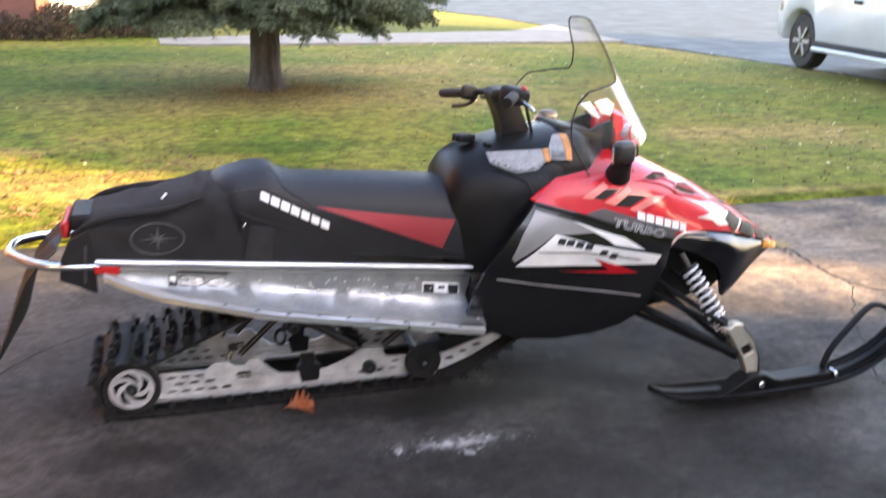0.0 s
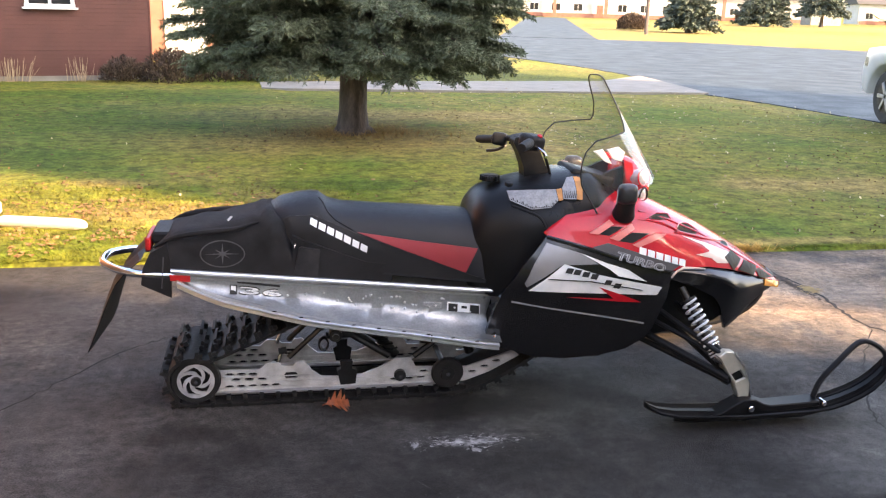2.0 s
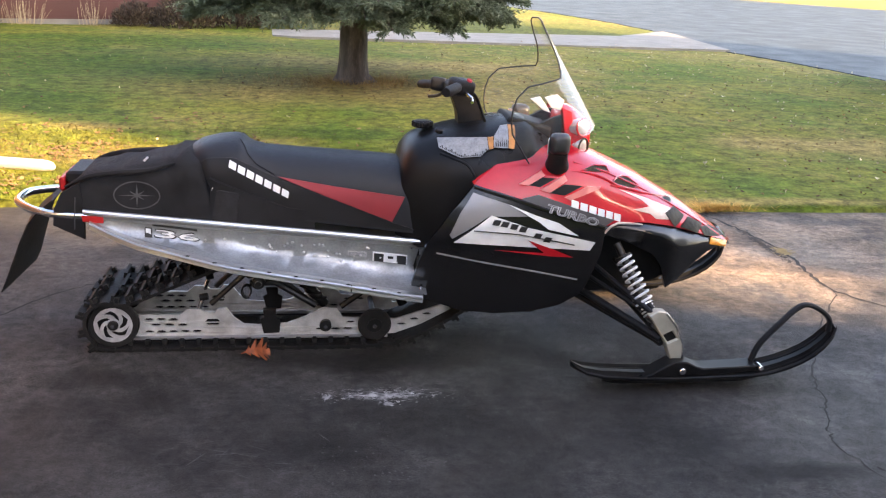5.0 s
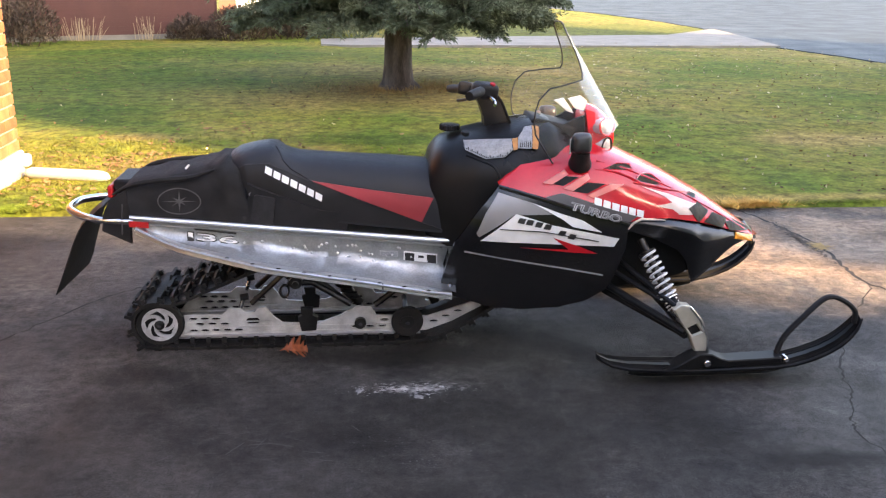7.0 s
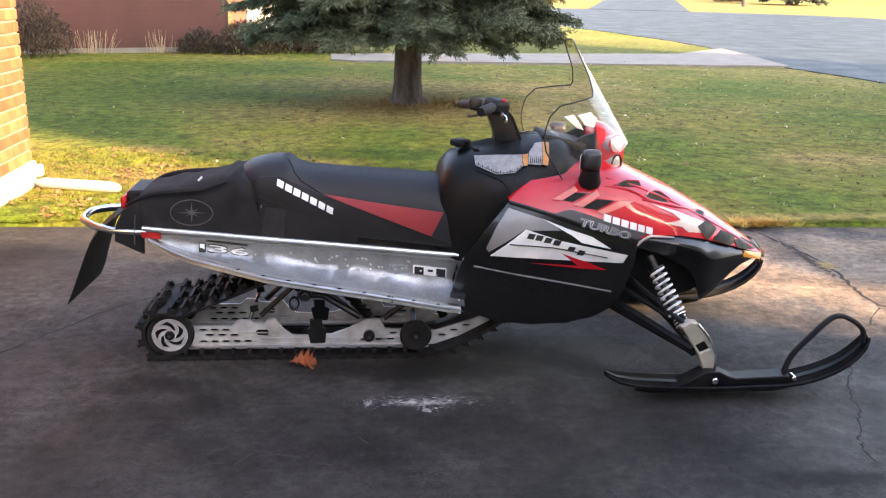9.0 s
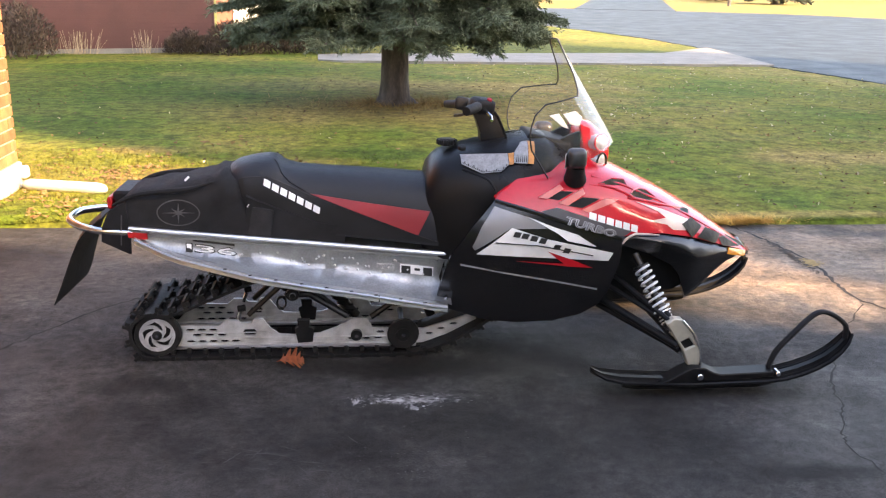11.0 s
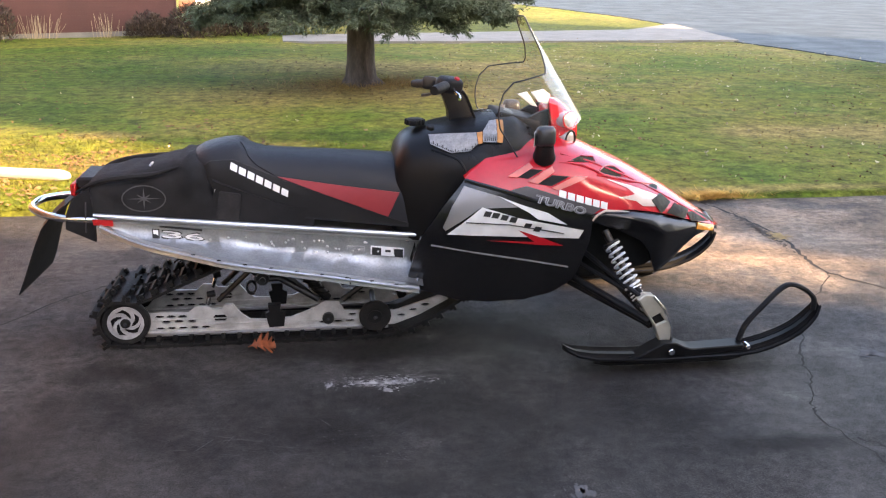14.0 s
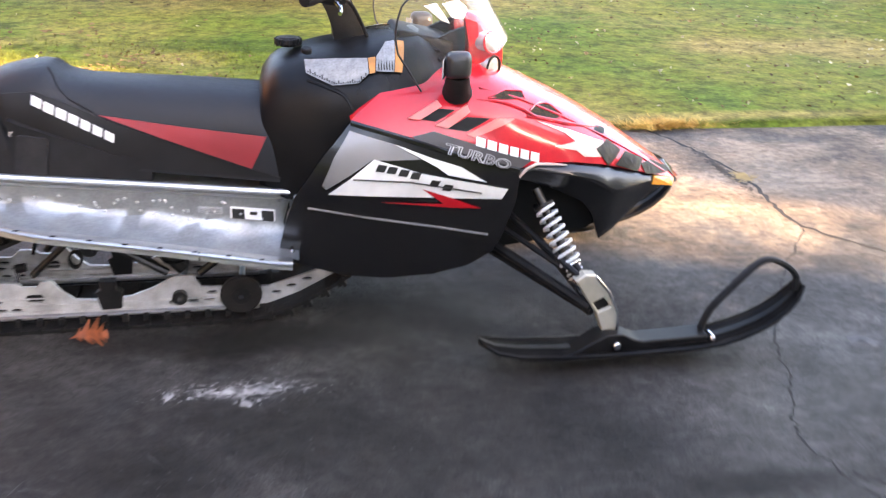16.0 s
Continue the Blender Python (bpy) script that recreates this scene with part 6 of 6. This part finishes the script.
def pickup():
    c = thing("pickup_truck", "white pickup truck parked at the street edge", "truck", at=(9.2, 8.75, .016))
    # local x runs to the rear, y to the far side
    c.rotation_euler = (0, 0, radians(-98))
    def arch(cx):
        return [(cx + .47 * math.cos(a), .40 + .47 * math.sin(a)) for a in np.linspace(math.pi, 0, 11)]
    prof = [(-.64, .45)] + arch(0) + arch(3.4)[0:] + [(4.4, .5), (4.45, 1.05), (2.6, 1.10), (2.45, 1.75), (2.3, 1.85), (1.05, 1.85), (.35, 1.18), (-.58, 1.08), (-.68, .8)]
    body = part("body", prism(prof, 0, 1.85, bev=.03), CAR_WHITE, c, "white body", angle=50)
    part("sill", block((1.7, .03, .40), (2.45, .10, .10), .02), TYRE, body)
    part("side_step", tube([(.55, -.06, .34), (2.9, -.06, .34)], .035, 8), CAR_WHITE, body)
    for x0, x1 in ((.95, 1.62), (1.68, 2.32)):
        part("side_window", prism([(x0 - (.0 if x0 > 1 else -.05), 1.2), (x1, 1.2), (x1, 1.72), (x0 + (.3 if x0 < 1 else 0), 1.72)], -.012, .02), PANE, body, smooth=False)
    for x in (1.45, 2.25):
        part("door_handle", block((x, -.02, 1.02), (.16, .05, .05), .015), TYRE, body, "dark door handle")
    part("wing_mirror", block((.78, -.14, 1.15), (.12, .2, .18), .03, seg=2), TYRE, body)
    part("headlamp", block((-.56, .18, .88), (.16, .36, .2), .03), LENS, body)
    part("bumper", block((-.64, .92, .55), (.10, 1.8, .22), .04), CHROME, body)
    for x in (0, 3.4):
        for y in (.10, 1.62):
            w = part("wheel", cyl((x, y - .02, .40), (x, y + .22, .40), .40, 28, bev=.03), TYRE, c, "wheel with black tyre")
            if y < 1:
                part("rim", cyl((x, y - .026, .40), (x, y + .02, .40), .25, 24, bev=.01), STEEL, w)
                for k in range(6):
                    a = k * math.pi / 3
                    part("spoke", block((x + .13 * math.cos(a), y - .03, .40 + .13 * math.sin(a)), (.20, .03, .06), .01, (0, -math.degrees(a), 0)), ALU_DULL, w)
    return c


pickup()


# ---- far side of the street ----
def far_house(at, w, h, d, mat, label, seed):
    rnd = random.Random(seed)
    o = thing("far_house", label, "house", "houses across the street", at=at)
    o.rotation_euler = (0, 0, radians(-18))
    part("wall", block((0, d / 2, h / 2), (w, d, h)), mat, o, smooth=False)
    roof = rings([[(x, -.6, h), (x, d / 2, h + 2.4), (x, d + .6, h), (x, d / 2, h - .1)] for x in (-w / 2 - .5, w / 2 + .5)])
    part("roof", roof, ROOF, o, smooth=False)
    k = int(w // 3.4)
    for i in range(k):
        x = -w / 2 + (i + .6) * w / k
        if i == k // 2:
            part("door", block((x, -.03, 1.05), (1.0, .08, 2.1), .01), FAR_BRICK, o, smooth=False)
        else:
            window(o, (x, 0, 1.7), 1.5, 1.2)
    part("base_course", block((0, -.06, .35), (w * .98, .12, .7)), FAR_BRICK, o, smooth=False)
    for x in (-w * .28, w * .05):
        part("pillar", block((x, -1.2, h / 2), (.55, .55, h)), FAR_BRICK, o, "brick porch pillar", smooth=False)
    return o


far_house((55, 150, 0), 26, 4.0, 10, FAR_WALL, "long pale bungalow lit by the sun across the street", 1)
far_house((88, 158, 0), 20, 4.0, 10, FAR_WALL, "pale bungalow behind spruces across the street", 2)
far_house((16, 150, 0), 22, 4.0, 10, FAR_WALL, "pale house at the end of the street", 3)
far_house((128, 165, 0), 24, 4.0, 10, FAR_WALL, "pale house far down the street", 4)
slab("far_driveway", [(12, 44), (17, 43), (46, 140), (40, 140)], .03, .06, STREET, "grey drive of the house across the street", "driveway")
shrub((28.6, 67.6, 0), 2.3, 1.25, 31, TWIG, "round dark red-brown bush across the street", 5200, .2, "bush", "bush")
shrub((66, 118, 0), 4.2, 2.6, 32, TWIG, "rounded brown bush across the street", 4200, .3, "bush", "bush")
conifer((30.6, 61.5, 0), 6.0, 2.1, .3, 41, 110, 26, 10, NEEDLE_FAR, "frosted blue spruce across the street", .2, .32, .6)
conifer((60, 104, 0), 8, 3.6, .3, 42, 110, 26, 10, NEEDLE_FAR, "wide spruce across the street", .25, .4, .7)
conifer((73, 112, 0), 8.5, 3.4, .3, 43, 100, 24, 10, NEEDLE_FAR, "spruce beside a shed across the street", .25, .4, 1.8)


def pole():
    p = thing("utility_pole", "thin grey wooden pole at the far kerb", "pole", at=(24.6, 55, 0))
    part("shaft", cyl((0, 0, 0), (0, 0, 8), .12, 12, .09), BARK, p)
    return p


pole()


def shed():
    s = thing("shed", "pale grey garden shed across the street", "shed", at=(86, 133, 0))
    part("wall", block((0, 0, 1.3), (5.2, 3, 2.6), .02), CONCRETE, s, smooth=False)
    part("roof", prism([(-2.9, 2.6), (2.9, 2.6), (0, 3.7)], -1.7, 1.7), ROOF, s, smooth=False)
    part("door", block((-.6, -1.53, 1.05), (1.1, .06, 2.0)), WHITE_PAINT, s, smooth=False)
    return s


shed()


def boat():
    b = thing("covered_boat", "white boat on a trailer parked across the street", "boat", at=(104, 140, 0))
    hull = rings([[(x, -w, zt), (x, -w * .6, zb), (x, w * .6, zb), (x, w, zt)] for x, w, zb, zt in ((-4.5, .05, 2.2, 2.9), (-3.0, .8, 1.3, 2.7), (0, 1.2, 1.0, 2.5), (3.5, 1.2, 1.0, 2.4))])
    part("hull", hull, WHITE_PAINT, b, "white hull")
    part("trailer", block((.3, 0, .8), (6, .3, .2), .04), STEEL, b)
    for y in (-1, 1):
        part("trailer_wheel", cyl((1, y, .35), (1, y + .2, .35), .35, 18), TYRE, b)
    return b


boat()


# ---- grass and fallen leaves ----
def grass(x0, x1, y0, y1, count, seed, h0, h1, l0=2.0, l1=5.0, fade=0.0, near=False):
    rs = np.random.RandomState(seed)
    V, F = [], []
    for k in range(count):
        x = rs.uniform(x0, x1)
        y = y0 + (y1 - y0) * rs.uniform() ** 1.6
        if (y > near_edge(x) + .02 if near else y < edge_line(x) - .015) or math.hypot(x - 1.29, y - 7.65) < .3 or inside(STREET_EDGE, x, y):
            continue
        if x < WALL_X + .02 and y < WALL_END + .03:
            continue
        if fade and rs.uniform() > min(1.0, (x1 - x) / fade, (x - x0) / fade, (y1 - y) / fade) * (.55 + .45 * math.sin(x * 2.3 + 1.7 * math.sin(y * 1.9)) * math.sin(y * 2.9 + x)):
            continue
        z = lawn_height(x, y) - .005
        a, lean, h, w = rs.uniform(0, 6.28), rs.uniform(l0, l1), rs.uniform(h0, h1), rs.uniform(.002, .0045) * (1 + (y - 2) * .12)
        dx, dy = math.cos(a), math.sin(a)
        n0 = len(V)
        V.extend(((x - dy * w, y + dx * w, z), (x + dy * w, y - dx * w, z), (x + dx * lean * h, y + dy * lean * h, z + h)))
        F.append((n0, n0 + 1, n0 + 2))
    return tagged(mesh_arrays("grass", V, F, BLADE), "short autumn grass blades, green and straw", "grass", kind="stuff")


grass(-4.0, 7.0, 1.85, 5.0, 90000, 1, .004, .012)
grass(-4.5, 6.5, 1.88, 9.5, 150000, 5, .005, .014, 2.2, 4.5, fade=2.6)
grass(4.0, 10.3, 1.85, 7.0, 30000, 3, .004, .012)
grass(-3.2, 1.6, 1.9, 4.6, 110000, 8, .012, .030, .9, 2.4, fade=.8)
grass(-1.0, 4.5, -1.80, -2.9, 22000, 9, .012, .045, .4, 1.8, near=True)

LEAF_PALE = material("pale_dry_leaf", (0.56, 0.47, 0.29), 0.75, second=(0.26, 0.15, 0.06), scale=2.2, amount=0.2, island=0.45)


def fallen_leaves():
    rnd = random.Random(12)
    V, F = [], []
    for k in range(1700):
        x, y = rnd.uniform(-4, 10), 2.1 + 11.5 * rnd.random() ** 1.1
        if x < 2.5 and rnd.random() < .93:
            continue
        if inside(STREET_EDGE, x, y) or (x < WALL_X and y < WALL_END + .1):
            continue
        z = lawn_height(x, y) + rnd.uniform(.02, .045)
        s, a = .008 + .018 * rnd.random() ** 2, rnd.uniform(0, 6.28)
        n0 = len(V)
        for j in range(6):
            t = a + j * 1.047
            r = s * (1.0 if j % 3 == 0 else .55)
            V.append((x + r * math.cos(t), y + r * math.sin(t), z + rnd.uniform(-.012, .016)))
        F.append(tuple(range(n0, n0 + 6)))
    return tagged(mesh_arrays("fallen_leaves", V, F, LEAF_PALE), "pale and brown fallen leaves scattered on the lawn", "leaves", kind="stuff")


fallen_leaves()
LEAF_BROWN = material("brown_dry_leaf", (0.075, 0.042, 0.018), 0.8, second=(0.14, 0.075, 0.028), scale=3, island=0.5)


def brown_leaves():
    rnd = random.Random(13)
    V, F = [], []
    for k in range(3200):
        x, y = rnd.uniform(-3.5, 9), 2.1 + 9.5 * rnd.random() ** 1.3
        if inside(STREET_EDGE, x, y) or (x < WALL_X and y < WALL_END + .1) or noise.noise((x * .5, y * .7, 3.0)) < rnd.uniform(-.4, .4):
            continue
        z, s, a = lawn_height(x, y) + rnd.uniform(.008, .03), .007 + .016 * rnd.random() ** 2, rnd.uniform(0, 6.28)
        n0 = len(V)
        for j in range(5):
            r = s * (1.0 if j % 2 else .6)
            V.append((x + r * math.cos(a + j * 1.257), y + r * math.sin(a + j * 1.257), z + rnd.uniform(-.008, .012)))
        F.append(tuple(range(n0, n0 + 5)))
    return tagged(mesh_arrays("brown_leaves", V, F, LEAF_BROWN), "small dark brown leaf scraps lying in the lawn", "leaves", kind="stuff")


brown_leaves()


# ---- leaf litter by the wall and straw along the driveway edge ----
LITTER = material("brown_leaf_litter", (0.17, 0.092, 0.036), 0.85, second=(0.22, 0.14, 0.055), scale=3, island=0.25)


def leaf_litter():
    rnd = random.Random(31)
    V, F = [], []
    for k in range(2000):
        x, y = rnd.gauss(-.7, .85), 2.0 + abs(rnd.gauss(0, 1.25))
        if y < edge_line(x) + .03 or (x < WALL_X + .04 and y < WALL_END + .08):
            continue
        if noise.noise((x * 1.6, y * 2.2, 5.0)) < rnd.uniform(-.15, .3):
            continue
        z, s, a = lawn_height(x, y) + .008, rnd.uniform(.008, .03), rnd.uniform(0, 6.28)
        n0 = len(V)
        for j in range(7):
            t = a + j * .898
            r = s * (1.0 if j % 2 else .6)
            V.append((x + r * math.cos(t), y + r * math.sin(t), z + rnd.uniform(-.006, .014)))
        V.append((x, y, z + .008))
        F += [(n0 + j, n0 + (j + 1) % 7, n0 + 7) for j in range(7)]
    return tagged(mesh_arrays("leaf_litter", V, F, LITTER), "brown and orange leaf litter in the grass by the wall", "leaves", kind="stuff")


def straw_fringe():
    rnd = random.Random(32)
    V, F = [], []
    for k in range(2600):
        x = rnd.uniform(-1.5, 9)
        y = edge_line(x) + abs(rnd.gauss(0, .035))
        if noise.noise((x * 1.3, 7.7, 0)) < rnd.uniform(-.35, .45):
            continue
        a, h = rnd.uniform(3.4, 6.0), rnd.uniform(.03, .075)
        d = Vector((math.cos(a), math.sin(a), 0)) * h * rnd.uniform(.5, 1.6)
        n0 = len(V)
        V += [(x - .003, y, .0), (x + .003, y, .0), (x + d.x, y + d.y, max(h * .6, .006))]
        F.append((n0, n0 + 1, n0 + 2))
    return tagged(mesh_arrays("straw_fringe", V, F, STRAW), "dry orange straw hanging over the driveway edge", "grass", kind="stuff")


leaf_litter()
straw_fringe()
BRIGHT_STRAW = material("bright_dry_straw", (0.66, 0.43, 0.11), 0.8, second=(0.45, 0.24, 0.05), scale=8, island=0.35)


def straw_clump():
    """A tuft of bright straw on the driveway edge."""
    rnd = random.Random(34)
    V, F = [], []
    for k in range(900):
        x = 3.32 + rnd.gauss(0, .13)
        y = edge_line(x) + rnd.gauss(.0, .035)
        a, h = rnd.uniform(0, 6.283), rnd.uniform(.02, .06)
        d = Vector((math.cos(a), math.sin(a), 0)) * h * rnd.uniform(.8, 2.2)
        n0 = len(V)
        V += [(x - .004, y, .012), (x + .004, y, .012), (x + d.x, y + d.y, .012 + h * .7)]
        F.append((n0, n0 + 1, n0 + 2))
    return tagged(mesh_arrays("straw_clump", V, F, BRIGHT_STRAW), "bright yellow straw tuft on the driveway edge", "grass", kind="stuff")


straw_clump()


def trunk_tufts():
    rnd = random.Random(33)
    V, F = [], []
    for k in range(1500):
        a, r = rnd.uniform(0, 6.283), .2 + abs(rnd.gauss(0, .42))
        x, y = 1.33 + r * math.cos(a) * 1.3, 7.6 + r * math.sin(a) * .8
        z, t, h = lawn_height(x, y), rnd.uniform(0, 6.283), rnd.uniform(.02, .09)
        lean = h * rnd.uniform(.6, 1.8)
        n0 = len(V)
        V += [(x - .004 * math.sin(t), y + .004 * math.cos(t), z), (x + .004 * math.sin(t), y - .004 * math.cos(t), z), (x + lean * math.cos(t), y + lean * math.sin(t), z + h)]
        F.append((n0, n0 + 1, n0 + 2))
    return tagged(mesh_arrays("dry_tufts", V, F, STRAW), "dry straw tufts round the foot of the spruce", "grass", kind="stuff")


trunk_tufts()
